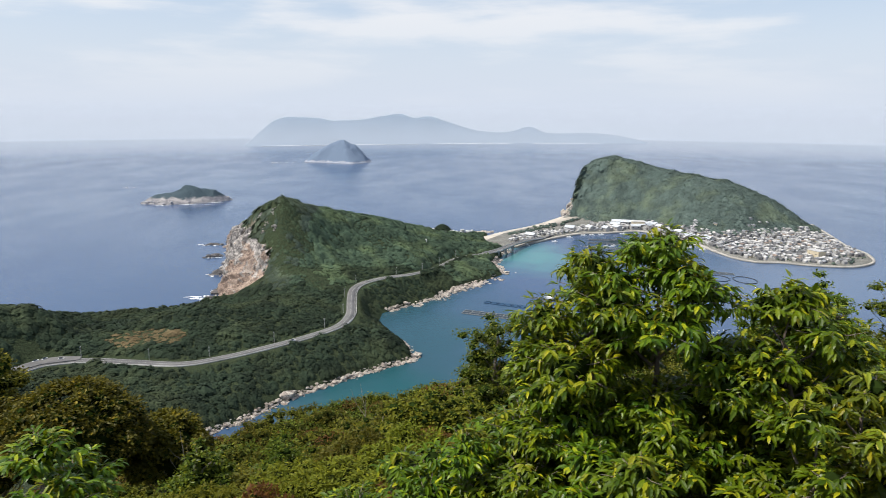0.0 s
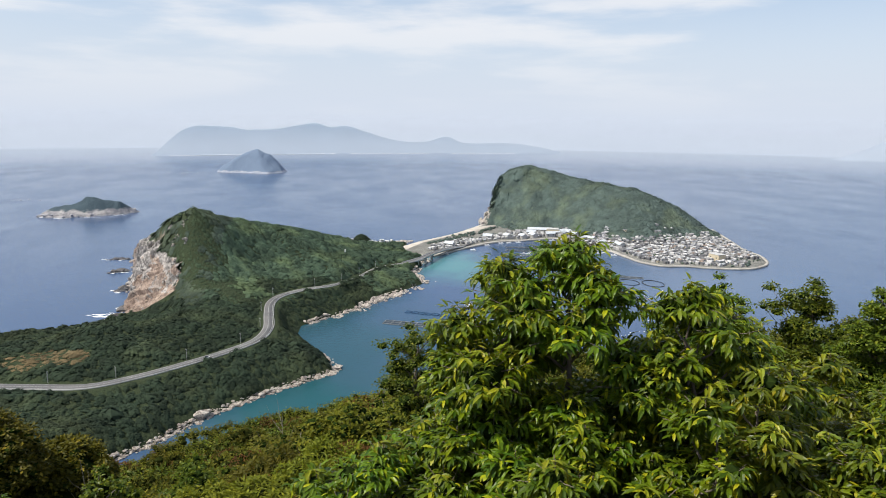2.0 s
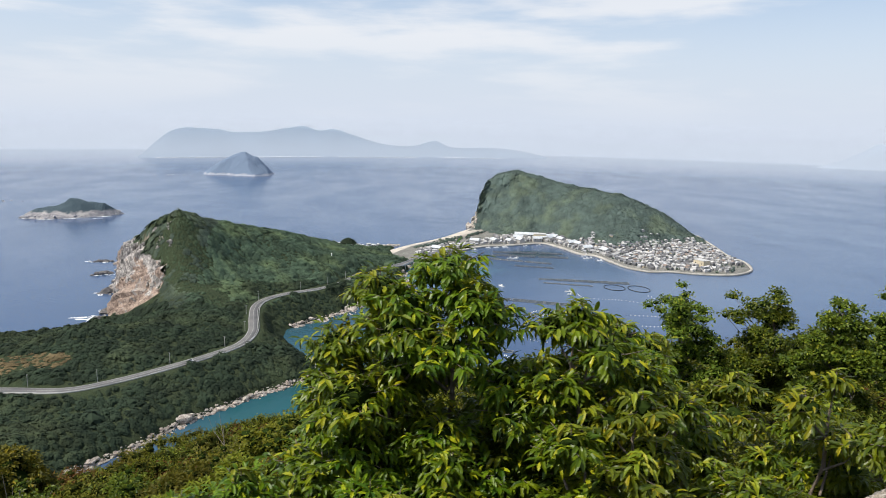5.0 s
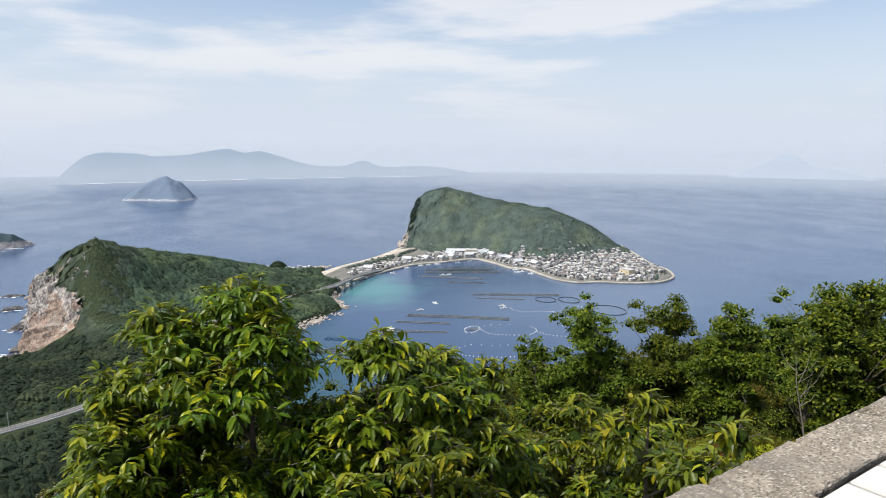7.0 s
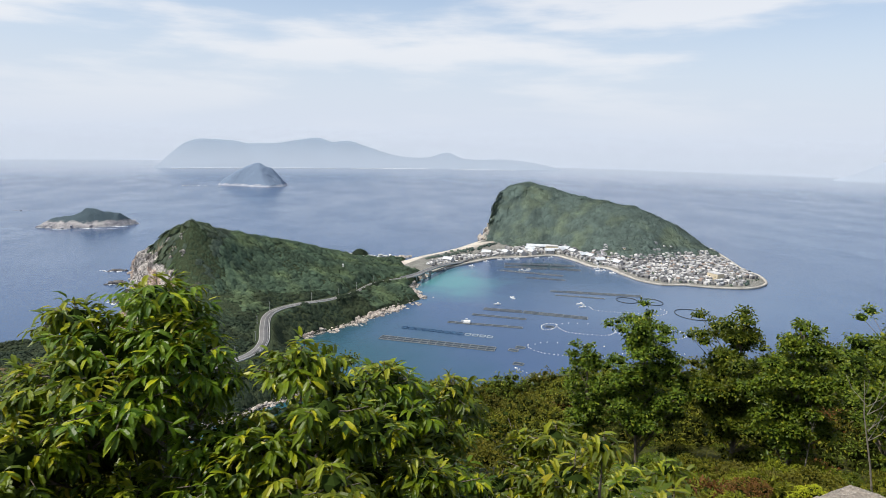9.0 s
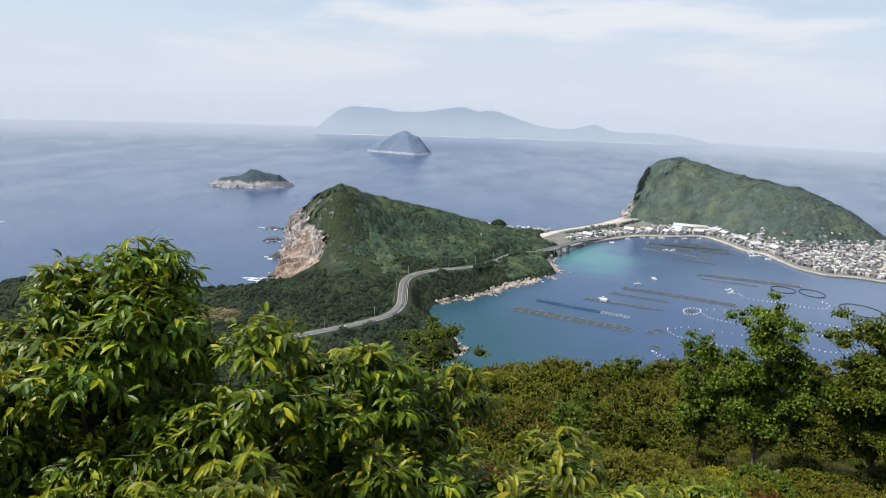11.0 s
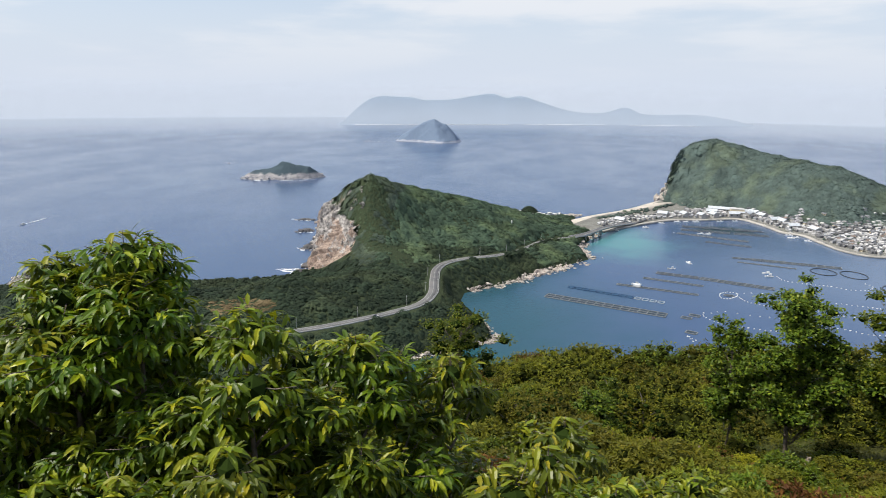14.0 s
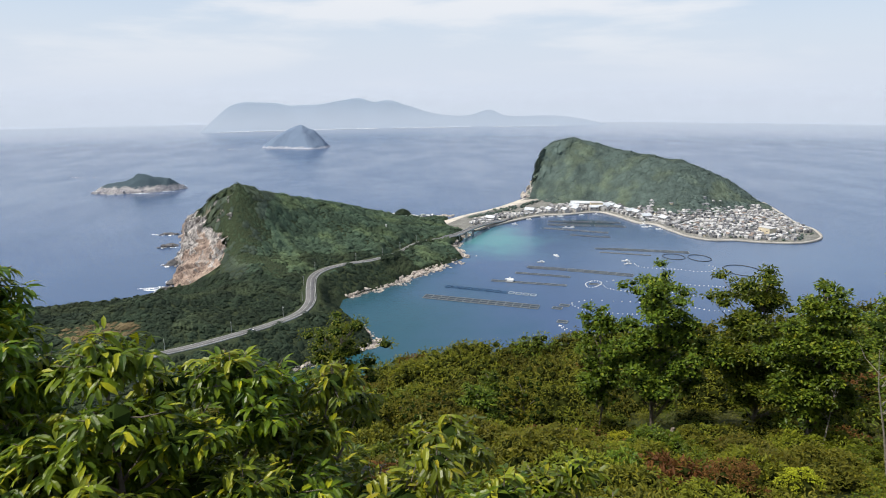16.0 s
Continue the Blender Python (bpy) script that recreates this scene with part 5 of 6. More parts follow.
far_coast("backdrop_farthest_island", [(2800, 3640, 0), (2910, 3560, 55), (2985, 3500, 105), (3046, 3449, 150), (3100, 3400, 128), (3161, 3343, 75), (3260, 3240, 50), (3400, 3100, 0)], 80, FARTHEST_GLOW, "hills at the edge of sight, glowing pale as haze")
# added rings of glowing veil that pale the far sea like haze
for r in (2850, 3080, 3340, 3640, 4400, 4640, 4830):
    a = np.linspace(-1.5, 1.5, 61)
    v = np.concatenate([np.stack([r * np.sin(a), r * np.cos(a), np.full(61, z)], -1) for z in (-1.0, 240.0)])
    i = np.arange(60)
    tagged(new("backdrop_mist", fast("backdrop_mist", v, np.stack([i, i + 1, i + 62, i + 61], -1), HAZE_VEIL, True)), "glowing see-through veil added as haze along the horizon", "mist", kind="structure")
for line in ([(-1010, 3690), (-900, 3745), (-760, 3800), (-640, 3850)], [(-520, 3895), (-330, 3955), (-150, 4000)], [(-60, 4022), (120, 4062), (300, 4090), (420, 4108)], [(560, 4125), (760, 4140), (980, 4146)]):
    tagged(new("far_surf", ribbon("far_surf", curve_points([(x, y, 2.0) for x, y in line], 30), 34, FOAM, 0, 0, 0.5)), "thin white line of surf below the far island", "surf", kind="stuff")
rng = np.random.default_rng(52)
gp = np.array([(590, 1140, 22), (598, 1142, 21), (606, 1142, 17), (582, 1146, 25), (592, 1126, 20), (614, 1146, 14), (602, 1124, 17), (574, 1140, 30)], float)
tagged(tufts("knoll_grove", gp, rng.uniform(7, 9.5, len(gp)), WOODS_ISLE_HAZED, 90, 0.2, 0.8, 19), "darker round grove at the end of the island hill", "woods", kind="stuff")
rng = np.random.default_rng(64)
line = curve_points([(x, y, 0) for x, y in ISLET_EDGE + ISLET_EDGE[:1]], 4.0)
middle = line.mean(axis=0)
pk = middle + (line[rng.integers(0, len(line), 150)] - middle) * rng.uniform(0.72, 0.99, (150, 1))
pk[:, 2] = rng.uniform(0.5, 6.0, 150)
tagged(clumps("islet_boulders", pk, rng.gamma(1.3, 1.5, 150) + 0.5, ISLET_ROCK, 1, 0.55, 0.25, 15, False), "pale broken rocks round the wooded islet", "boulders", kind="stuff")
copy_thing(b0, pose(-741, 861, 0, 0, 0, -179))
tagged(new("wake", ribbon("wake", curve_points([(-741, 863, 0.3), (-742, 888, 0.3), (-743, 913, 0.3)], 8), 1.6, FOAM, 0, 0, 0.2)), "white wake behind a small boat", "wake", kind="stuff")

# ---- the hillside below the lookout ----
EYE = 200.0
FALL = ((0, -1.9), (2, -2.4), (7, -4.4), (11, -6.4), (16, -9.2), (32, -15.6), (38, -16.9), (60, -33), (110, -70))


def slope_height(x, y):
    x, y = np.asarray(x, float), np.asarray(y, float)
    r = np.hypot((x - 3) * np.where(x < 3, 0.8, 0.55), y - 1)
    h = np.interp(r, [a for a, _ in FALL], [b for _, b in FALL])
    tilt = np.where(x < 5, np.clip((r - 6) / 9, 0, 1) * 0.18 * (x - 5), np.clip((r - 14) / 10, 0, 1) * 0.12 * (x - 6))
    low = np.clip((5.5 - x) / 4, 0, 1) * np.clip((r - 9) / 6, 0, 1) * 0.45
    return EYE + h + tilt - low + 0.25 * wobble(x, y, 5) + 0.08 * wobble(x, y, 1.2)


tagged(height_sheet("ground_slope", -75, 75, -2.3, 85, 0.75, lambda x, y: slope_height(x, y) - 0.35 * np.clip((2.2 - y) / 2, 0, 1), HILLSOIL, -1e9), "steep hillside of soil and low scrub", "hillside", kind="structure")

# lookout: deck, parapet with a coping of exposed aggregate, and a tiled ledge inside it
ALONG = math.degrees(math.atan2(0.37, 1.0))


def rough_block(name, x0, y0, z0, x1, y1, z1, step, jitter, material, parent, seed, label="", steps=lambda x: 0.0):
    """A cast block whose upper arris is worn and chipped."""
    rng = np.random.default_rng(seed)
    bm = bmesh.new()
    n = int((x1 - x0) / step)
    prof = [(y0, z0), (y0, z1 - 0.005), (y0 + 0.005, z1), (y0 + (y1 - y0) * 0.5, z1 + 0.004), (y1 - 0.02, z1), (y1, z1 - 0.02), (y1, z0)]
    rows = []
    for i in range(n + 1):
        x, row = x0 + (x1 - x0) * i / n, []
        chip = max(0.0, rng.normal(0, 1)) ** 3 * 0.004
        for k, (y, z) in enumerate(prof):
            out = k in (4, 5)
            row.append(bm.verts.new((x, y + rng.normal(0, jitter) * (k > 0) - (chip + steps(x)) * out, z + rng.normal(0, jitter) * (0 < k < 6) - chip * 0.7 * out)))
        rows.append(row)
    for a, b in zip(rows, rows[1:]):
        for k in range(len(prof) - 1):
            bm.faces.new((a[k], b[k], b[k + 1], a[k + 1]))
        bm.faces.new((a[-1], b[-1], b[0], a[0]))
    bm.faces.new(rows[0])
    bm.faces.new(rows[-1][::-1])
    bmesh.ops.recalc_face_normals(bm, faces=bm.faces)
    return part(name, bm, material, parent, label)


parapet = tagged(new("parapet"), "weathered aggregate concrete parapet with a white tiled ledge", "parapet wall")
parapet.matrix_basis = pose(2.415, 1.497, EYE - 0.70, 0, 0, ALONG)
rough_block("coping", -7, -0.185, -0.16, 1.45, 0.0, 0.0, 0.0125, 0.0016, CONCRETE, parapet, 5, "rough exposed-aggregate coping", lambda x: 0.0 if x < -0.05 else 0.018 if x < 0.0 else 0.004 if x < 0.27 else 0.044 if x < 0.31 else 0.012 if x < 0.61 else 0.048 if x < 0.65 else 0.014)
rough_block("wall", -7, -0.16, -3.6, 1.45, -0.02, -0.161, 0.5, 0.003, CONCRETE, parapet, 6)
bm = bmesh.new()
box(bm, -7, -0.475, -0.86, 1.45, -0.193, -0.012)
ledge = part("ledge", bm, GROUT, parapet, "dark grout bed of the tiled ledge")
bm = bmesh.new()
box(bm, -0.0625, -0.0625, 0, 0.0625, 0.0625, 0.010, 0.003)
tile_mesh = bpy.data.meshes.new("tile")
bm.to_mesh(tile_mesh)
bm.free()
tile_mesh.materials.append(TILE)
for x in [0.100 + 0.138 * i for i in range(-50, 2)] + [0.452 + 0.138 * i for i in range(7)]:
    for j in range(2):
        child("tile", tile_mesh, ledge, pose(x, -0.262 - j * 0.138, -0.012, 0, 0, 0))
rough_block("pier", 0.306, -0.47, -0.013, 0.384, -0.14, 0.006, 0.0125, 0.0016, CONCRETE, parapet, 8)
bm = bmesh.new()
box(bm, -9, -8, -1.1, 9, -0.2, -0.85)
deck = tagged(part("pavement_deck", bm, CONCRETE), "concrete deck of the lookout", "deck", kind="structure")
deck.matrix_basis = parapet.matrix_basis.copy()

# ---- foliage ----


def long_leaf():
    """A pointed blade, folded along its rib and bending down towards the tip: corners and faces."""
    rows = [(0.0, 0.0, 0.0)]
    for t, w in ((0.3, 0.88), (0.68, 0.84)):
        y, z = t - 0.10 * t ** 3, -0.36 * t * t
        rows += [(k * w * 0.155, y, z + abs(k) * w * 0.05) for k in (-1, 0, 1)]
    rows.append((0.0, 0.90, -0.40))
    f = [(0, 2, 1), (0, 3, 2), (1, 2, 5), (1, 5, 4), (2, 3, 6), (2, 6, 5), (4, 5, 7), (5, 6, 7)]
    return np.array(rows), np.array(f)


def broad_leaf():
    return np.array([(0, 0, 0), (0.27, 0.42, 0.05), (0, 0.86, -0.18), (-0.27, 0.42, 0.05)]), np.array([(0, 1, 2), (0, 2, 3)])


def plain_leaf():
    return np.array([(0, 0, 0), (0.2, 0.45, 0.04), (0, 1.0, -0.2), (-0.2, 0.45, 0.04)]), np.array([(0, 1, 2), (0, 2, 3)])


def lay_leaves(leaf, places, ahead, up, sizes, rng):
    """Copies of a leaf: its length along ahead, its face towards up."""
    v, f = leaf
    y = ahead / np.linalg.norm(ahead, axis=1)[:, None]
    x = np.cross(y, up)
    x /= np.linalg.norm(x, axis=1)[:, None] + 1e-9
    z = np.cross(x, y)
    curl = rng.uniform(0.3, 1.7, (len(places), 1, 1))
    p = v[None] * np.array([1, 1, 1.0]) * np.concatenate([np.ones_like(curl), np.ones_like(curl), curl], -1)
    w = p[..., 0:1] * x[:, None] + p[..., 1:2] * y[:, None] + p[..., 2:3] * z[:, None]
    w = w * sizes[:, None, None] + places[:, None]
    return w.reshape(-1, 3), (f[None] + (np.arange(len(places)) * len(v))[:, None, None]).reshape(-1, f.shape[1])


def spray_leaves(tips, heads, per, size, rng, leaf):
    """Twigs that arch outwards, with leaves hanging to both sides and one pair ahead."""
    n = len(tips)
    h = heads / np.linalg.norm(heads, axis=1)[:, None]
    side = np.cross(h, [0.0, 0.0, 1.0]) + rng.normal(0, 0.12, h.shape)
    side /= np.linalg.norm(side, axis=1)[:, None] + 1e-9
    k = np.arange(per) / (per - 1.0)
    way = np.where(np.arange(per) % 2, 1.0, -1.0)[None, :, None] * rng.uniform(0.7, 1.1, (n, per, 1))
    ahead = h[:, None] * (0.15 + 0.75 * k ** 2)[None, :, None] + side[:, None] * way * (0.85 - 0.45 * k)[None, :, None] + rng.normal(0, 0.16, (n, per, 3))
    ahead[..., 2] -= rng.uniform(0.05, 0.55, (n, per))
    base = tips[:, None] - h[:, None] * ((1 - k)[None, :, None] * 1.25 * size) - np.array([0, 0, 1.0]) * ((0.3 * size * (2 * k - 1) ** 2)[None, :, None])
    up = np.tile([0.0, 0.0, 1.0], (n * per, 1)) + np.repeat(h, per, axis=0) * 0.25 + rng.normal(0, 0.2, (n * per, 3))
    sizes = size * rng.uniform(0.75, 1.2, n * per)
    return lay_leaves(leaf, base.reshape(-1, 3), ahead.reshape(-1, 3), up, sizes, rng)


def long_leaf_tree(x, y, top, rmax, seed, lobes=14, size=0.15, loose=24, low=2.6, words="young tree with drooping glossy green leaves", mat=None):
    """Broad-leaved young tree: boughs rise from the stem and end in uneven lobes set with whorls of leaves; some whorls are parts of their own."""
    rng = np.random.default_rng(seed)
    foot = float(slope_height(x, y)) - 0.1
    peak = EYE + top - foot
    tall = min(peak, low)
    e = tagged(new("broadleaf_tree"), words, "tree", "young trees below the parapet")
    e.location = (x, y, foot)
    h = tall * (np.arange(lobes) / lobes) ** 1.12 + rng.normal(0, 0.05, lobes)
    h[0] = 0.0
    spread = rmax * (1 - np.exp(-np.maximum(h, 0) / (0.5 * rmax))) * rng.uniform(0.7, 1.2, lobes)
    a = np.arange(lobes) * 2.4 + rng.normal(0, 0.4, lobes)
    r = (0.19 + 0.10 * np.clip(h / 0.7, 0, 1)) * (0.55 + 0.7 * rmax) * rng.uniform(0.65, 1.2, lobes) * (size / 0.097) ** 0.5
    c = np.stack([np.cos(a) * spread, np.sin(a) * spread, peak - np.maximum(h, 0) - r * 0.6 - 0.03], -1)
    bm = bmesh.new()
    thick = 0.03 * rmax + 0.011
    lean = rng.normal(0, 0.05, (5, 2))
    tube(bm, [(lean[k, 0] * (0 < k < 4), lean[k, 1] * (0 < k < 4), (peak - 0.1) * t) for k, t in enumerate((0, 0.3, 0.55, 0.8, 0.98))], [thick * q for q in (1.3, 1.0, 0.75, 0.45, 0.12)], 8)
    tips, heads, who = [], [], []
    for i in range(lobes):
        z = max(0.05 * peak, c[i, 2] - 0.1 - spread[i] * 0.8)
        tube(bm, [(0, 0, z), (c[i, 0] * 0.55, c[i, 1] * 0.55, (z + c[i, 2]) / 2 - 0.03), tuple(c[i])], [0.3 * thick + 0.004, 0.2 * thick + 0.003, 0.004], 5)
        n = max(5, int(1.6 * math.pi * r[i] ** 2 / (0.8 * size) ** 2))
        d = rng.normal(size=(n * 3, 3))
        d /= np.linalg.norm(d, axis=1)[:, None]
        d = d[d[:, 2] > -0.3][:n]
        p = c[i] + d * r[i] * rng.uniform(0.7, 1.25, (len(d), 1)) * np.array([1.15, 1.15, 0.7])
        if i == 0:
            p[0], d[0] = (0, 0, peak), (0, 0, 1)
        for q in p[::3]:
            tube(bm, [tuple(c[i]), tuple((c[i] + q) / 2 - np.array([0, 0, 0.015])), tuple(q)], [0.0045, 0.0035, 0.0022], 4)
        tips.append(p)
        heads.append(d * np.array([1.0, 1.0, 0.5]) + np.array([0, 0, 0.22]) + rng.normal(0, 0.2, d.shape))
        who += [i] * len(d)
    part("trunk", bm, BARK, e, "", True)
    tips, heads, who = np.concatenate(tips), np.concatenate(heads), np.array(who)
    heads /= np.linalg.norm(heads, axis=1)[:, None]
    first = np.argsort(-(tips[:, 2] - c[who, 2]) / r[who])[:loose]
    rest = np.setdiff1d(np.arange(len(tips)), first)
    v, f = spray_leaves(tips[rest], heads[rest], 10, size, rng, long_leaf())
    # shaded leaves inside the lobes
    k = len(tips) // 2
    w = rng.integers(0, lobes, k)
    d = rng.normal(size=(k, 3))
    d /= np.linalg.norm(d, axis=1)[:, None]
    v2, f2 = lay_leaves(long_leaf(), c[w] + d * (r[w] * rng.uniform(0.2, 0.85, k))[:, None], d + np.array([0, 0, -0.4]), np.array([0, 0, 1.0]) + 0.5 * d, size * rng.uniform(0.6, 1.0, k), rng)
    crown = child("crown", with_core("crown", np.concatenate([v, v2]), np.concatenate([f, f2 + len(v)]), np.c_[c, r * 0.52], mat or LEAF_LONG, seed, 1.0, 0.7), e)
    for i in first:
        o = child("leaf_spray", SPRAYS[i % len(SPRAYS)], crown)
        o.matrix_basis = Matrix.Translation(tips[i]) @ Matrix.Rotation(float(a[who[i]]) + i, 4, "Z") @ Matrix.Scale(size / 0.097, 4)
    return e


SPRAYS = []
for k in range(5):
    r_ = np.random.default_rng(70 + k)
    v_, f_ = spray_leaves(np.zeros((1, 3)), np.array([[1.0, 0.2 * (k - 2), 0.45 + 0.1 * k]]), 10, 0.097, r_, long_leaf())
    SPRAYS.append(fast("leaf_spray", v_, f_, LEAF_YOUNG))


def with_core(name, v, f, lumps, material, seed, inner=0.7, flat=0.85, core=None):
    """Leaves round near-black lumps that stand in for the shade inside the foliage, in one mesh."""
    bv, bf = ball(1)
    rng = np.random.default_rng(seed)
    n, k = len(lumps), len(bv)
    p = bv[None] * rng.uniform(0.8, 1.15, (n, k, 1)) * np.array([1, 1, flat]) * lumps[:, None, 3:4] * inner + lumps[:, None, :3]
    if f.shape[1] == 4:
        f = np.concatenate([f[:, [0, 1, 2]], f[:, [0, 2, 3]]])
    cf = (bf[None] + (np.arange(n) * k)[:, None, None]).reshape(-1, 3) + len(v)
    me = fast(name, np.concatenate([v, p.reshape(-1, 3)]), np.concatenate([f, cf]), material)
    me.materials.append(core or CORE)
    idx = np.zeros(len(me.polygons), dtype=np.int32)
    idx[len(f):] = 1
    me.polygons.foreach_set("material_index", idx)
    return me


def leaf_points(rng, lumps, leaves, size, leaf, flat=0.85, inner=0.6):
    """Leaves gathered in lumps: an uneven crown with gaps."""
    c, r = lumps[:, :3], lumps[:, 3]
    pick = rng.choice(len(c), leaves, p=r ** 2 / (r ** 2).sum())
    d = rng.normal(size=(leaves, 3))
    d /= np.linalg.norm(d, axis=1)[:, None]
    d[:, 2] = np.where(d[:, 2] < -0.25, -d[:, 2], d[:, 2])
    p = c[pick] + d * (r[pick] * rng.uniform(inner, 1.15, leaves) ** 0.5)[:, None] * np.array([1, 1, flat])
    ahead = d * 0.8 + rng.normal(0, 0.6, d.shape)
    ahead[:, 2] -= 0.3
    up = np.array([0, 0, 1.0]) + d * 0.4 + rng.normal(0, 0.3, d.shape)
    return lay_leaves(leaf, p, ahead, up, size * rng.uniform(0.6, 1.3, leaves), rng)


def leaf_cloud(name, rng, lumps, leaves, size, material, flat=0.85):
    v, f = leaf_points(rng, lumps, leaves, size, plain_leaf(), flat)
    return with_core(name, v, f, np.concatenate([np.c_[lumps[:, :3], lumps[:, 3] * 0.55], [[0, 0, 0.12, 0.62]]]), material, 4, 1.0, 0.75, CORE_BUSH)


def grown_tree(x, y, top, rmax, seed, leaves=7000, size=0.105, bare=0.35, material=None, bark=None, dome=False, words="slender tree with dense dark green leaves"):
    rng = np.random.default_rng(seed)
    foot = float(slope_height(x, y)) - 0.15
    tall = EYE + top - foot
    e = tagged(new("tree"), words, "tree", "trees on the slope")
    e.location = (x, y, foot)
    n = 170
    a = rng.random(n) * math.tau
    if dome:
        up = rng.uniform(-0.15, 1.0, n)
        rad = rmax * np.sqrt(np.maximum(0.05, 1 - np.maximum(up, 0) ** 2)) * rng.uniform(0.85, 1.05, n)
        z = tall - rmax * 0.85 + rmax * 0.85 * up - 0.1
        lumps = np.stack([np.cos(a) * rad, np.sin(a) * rad, z, rmax * rng.uniform(0.13, 0.22, n)], -1)
        mass = np.array([[0, 0, tall - rmax * 0.95, rmax * 1.15]])
    else:
        limbs = 9
        la = np.arange(limbs) * 2.4 + rng.normal(0, 0.3, limbs)
        le = np.stack([np.cos(la), np.sin(la)], -1) * (rmax * rng.uniform(0.4, 0.85, limbs))[:, None]
        lz = tall * (bare + (0.97 - bare) * np.linspace(1.0, 0.30, limbs) + rng.normal(0, 0.03, limbs))
        le *= np.sqrt(np.clip(1 - ((lz / tall - 0.6) / 0.45) ** 2, 0.12, 1))[:, None]
        le[0] *= 0.2
        lz[0] = tall * 0.975
        pick = rng.integers(0, limbs, n)
        u = rng.uniform(0.3, 1.0, n) ** 0.7
        base = np.maximum(bare * tall, lz[pick] - 1.5 * np.hypot(*le[pick].T) - 0.38 * tall)
        mid = np.c_[le[pick] * u[:, None], base + (lz[pick] - base) * u]
        mid += rng.normal(0, 1, (n, 3)) * np.array([0.2, 0.2, 0.14]) * rmax
        lumps = np.c_[mid, rmax * rng.uniform(0.13, 0.24, n)]
        mass = np.zeros((0, 4))
    bm = bmesh.new()
    tube(bm, [(0, 0, -0.2), (0.03 * tall * rng.normal(), 0.03, tall * 0.3), (0.02 * tall * rng.normal(), 0, tall * 0.6), (0, 0, tall * 0.93)], [0.062, 0.05, 0.034, 0.01], 8)
    for c in lumps[::2]:
        z = max(0.15 * tall, c[2] - math.hypot(c[0], c[1]) * 1.1)
        tube(bm, [(0, 0, z), (c[0] * 0.5, c[1] * 0.5, (z + c[2]) / 2 + 0.05), tuple(c[:3])], [0.015, 0.010, 0.004], 5)
    part("trunk", bm, bark or BARK, e, "", True)
    v, f = leaf_points(rng, lumps, int(leaves * 1.5), size * 0.95, broad_leaf(), 0.6, 0.15)
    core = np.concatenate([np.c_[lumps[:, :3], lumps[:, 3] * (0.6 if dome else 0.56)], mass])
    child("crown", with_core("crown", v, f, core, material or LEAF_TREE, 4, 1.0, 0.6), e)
    return e


# young trees that stand right below the parapet
long_leaf_tree(1.58, 4.68, -0.80, 0.58, 11, 32, 0.097, 50, 3.0, "tall young tree with drooping bright green leaves")
long_leaf_tree(1.10, 4.74, -0.97, 0.44, 13, 24, 0.097, 36, 2.6)
long_leaf_tree(0.78, 4.74, -1.66, 0.26, 14, 10, 0.097, 16, 1.6)
long_leaf_tree(2.44, 4.38, -1.12, 0.42, 12, 20, 0.095, 32, 2.4)
long_leaf_tree(2.90, 4.80, -1.40, 0.45, 15, 18, 0.095, 30, 2.2)
for k, (x, y, top, rm, n, size) in enumerate(((0.70, 4.3, -2.12, 0.5, 12, 0.085), (0.18, 4.3, -2.2, 0.55, 13, 0.085), (-0.3, 4.5, -2.5, 0.55, 12, 0.085), (3.41, 5.2, -1.66, 0.42, 12, 0.085), (4.15, 5.1, -1.98, 0.5, 10, 0.090), (4.0, 3.85, -1.47, 0.28, 7, 0.088), (2.3, 3.6, -2.28, 0.7, 13, 0.090),
                                              (-0.6, 4.2, -2.85, 0.7, 12, 0.090), (-2.4, 3.6, -1.88, 0.5, 13, 0.085), (3.95, 3.0, -1.30, 0.24, 5, 0.085), (1.4, 3.3, -2.35, 0.6, 11, 0.090),
                                              (3.3, 3.5, -2.0, 0.5, 11, 0.085), (4.9, 4.2, -2.2, 0.4, 9, 0.085), (2.75, 3.75, -1.85, 0.3, 9, 0.090), (3.1, 4.15, -1.72, 0.3, 9, 0.090), (2.25, 4.05, -1.9, 0.3, 9, 0.090), (1.0, 3.8, -2.05, 0.45, 11, 0.092), (1.5, 3.95, -1.95, 0.35, 9, 0.092), (2.15, 3.62, -1.66, 0.28, 8, 0.09), (2.62, 3.72, -1.52, 0.34, 9, 0.09), (1.12, 3.35, -1.88, 0.3, 8, 0.088), (4.38, 4.4, -1.98, 0.36, 10, 0.088), (3.7, 4.05, -2.1, 0.34, 9, 0.088), (4.35, 4.0, -2.2, 0.36, 9, 0.088), (4.9, 4.9, -2.2, 0.36, 9, 0.088))):
    if x < 2.2:
        long_leaf_tree(x, y, top, rm, 20 + k, n, size, 6, 2.4, "young plant with drooping green leaves", LEAF_LONG)
    else:
        long_leaf_tree(x, y, top, rm, 20 + k, n, size, 14, 2.4, "young plant with drooping yellow-green leaves", LEAF_FRONT)

# trees further down the slope
grown_tree(10.7, 17.7, -4.85, 1.36, 41, 10500, 0.112, 0.15)
grown_tree(9.3, 18.4, -5.8, 0.78, 42, 5000, 0.11, 0.2)
grown_tree(13.2, 17.2, -4.72, 1.6, 43, 13500, 0.115, 0.15)
grown_tree(12.75, 14.1, -3.95, 1.2, 44, 12500, 0.105, 0.2)
grown_tree(12.6, 10.4, -2.48, 1.4, 45, 11000, 0.105, 0.15)
grown_tree(15.8, 12.5, -3.35, 1.8, 46, 10000, 0.11, 0.15)
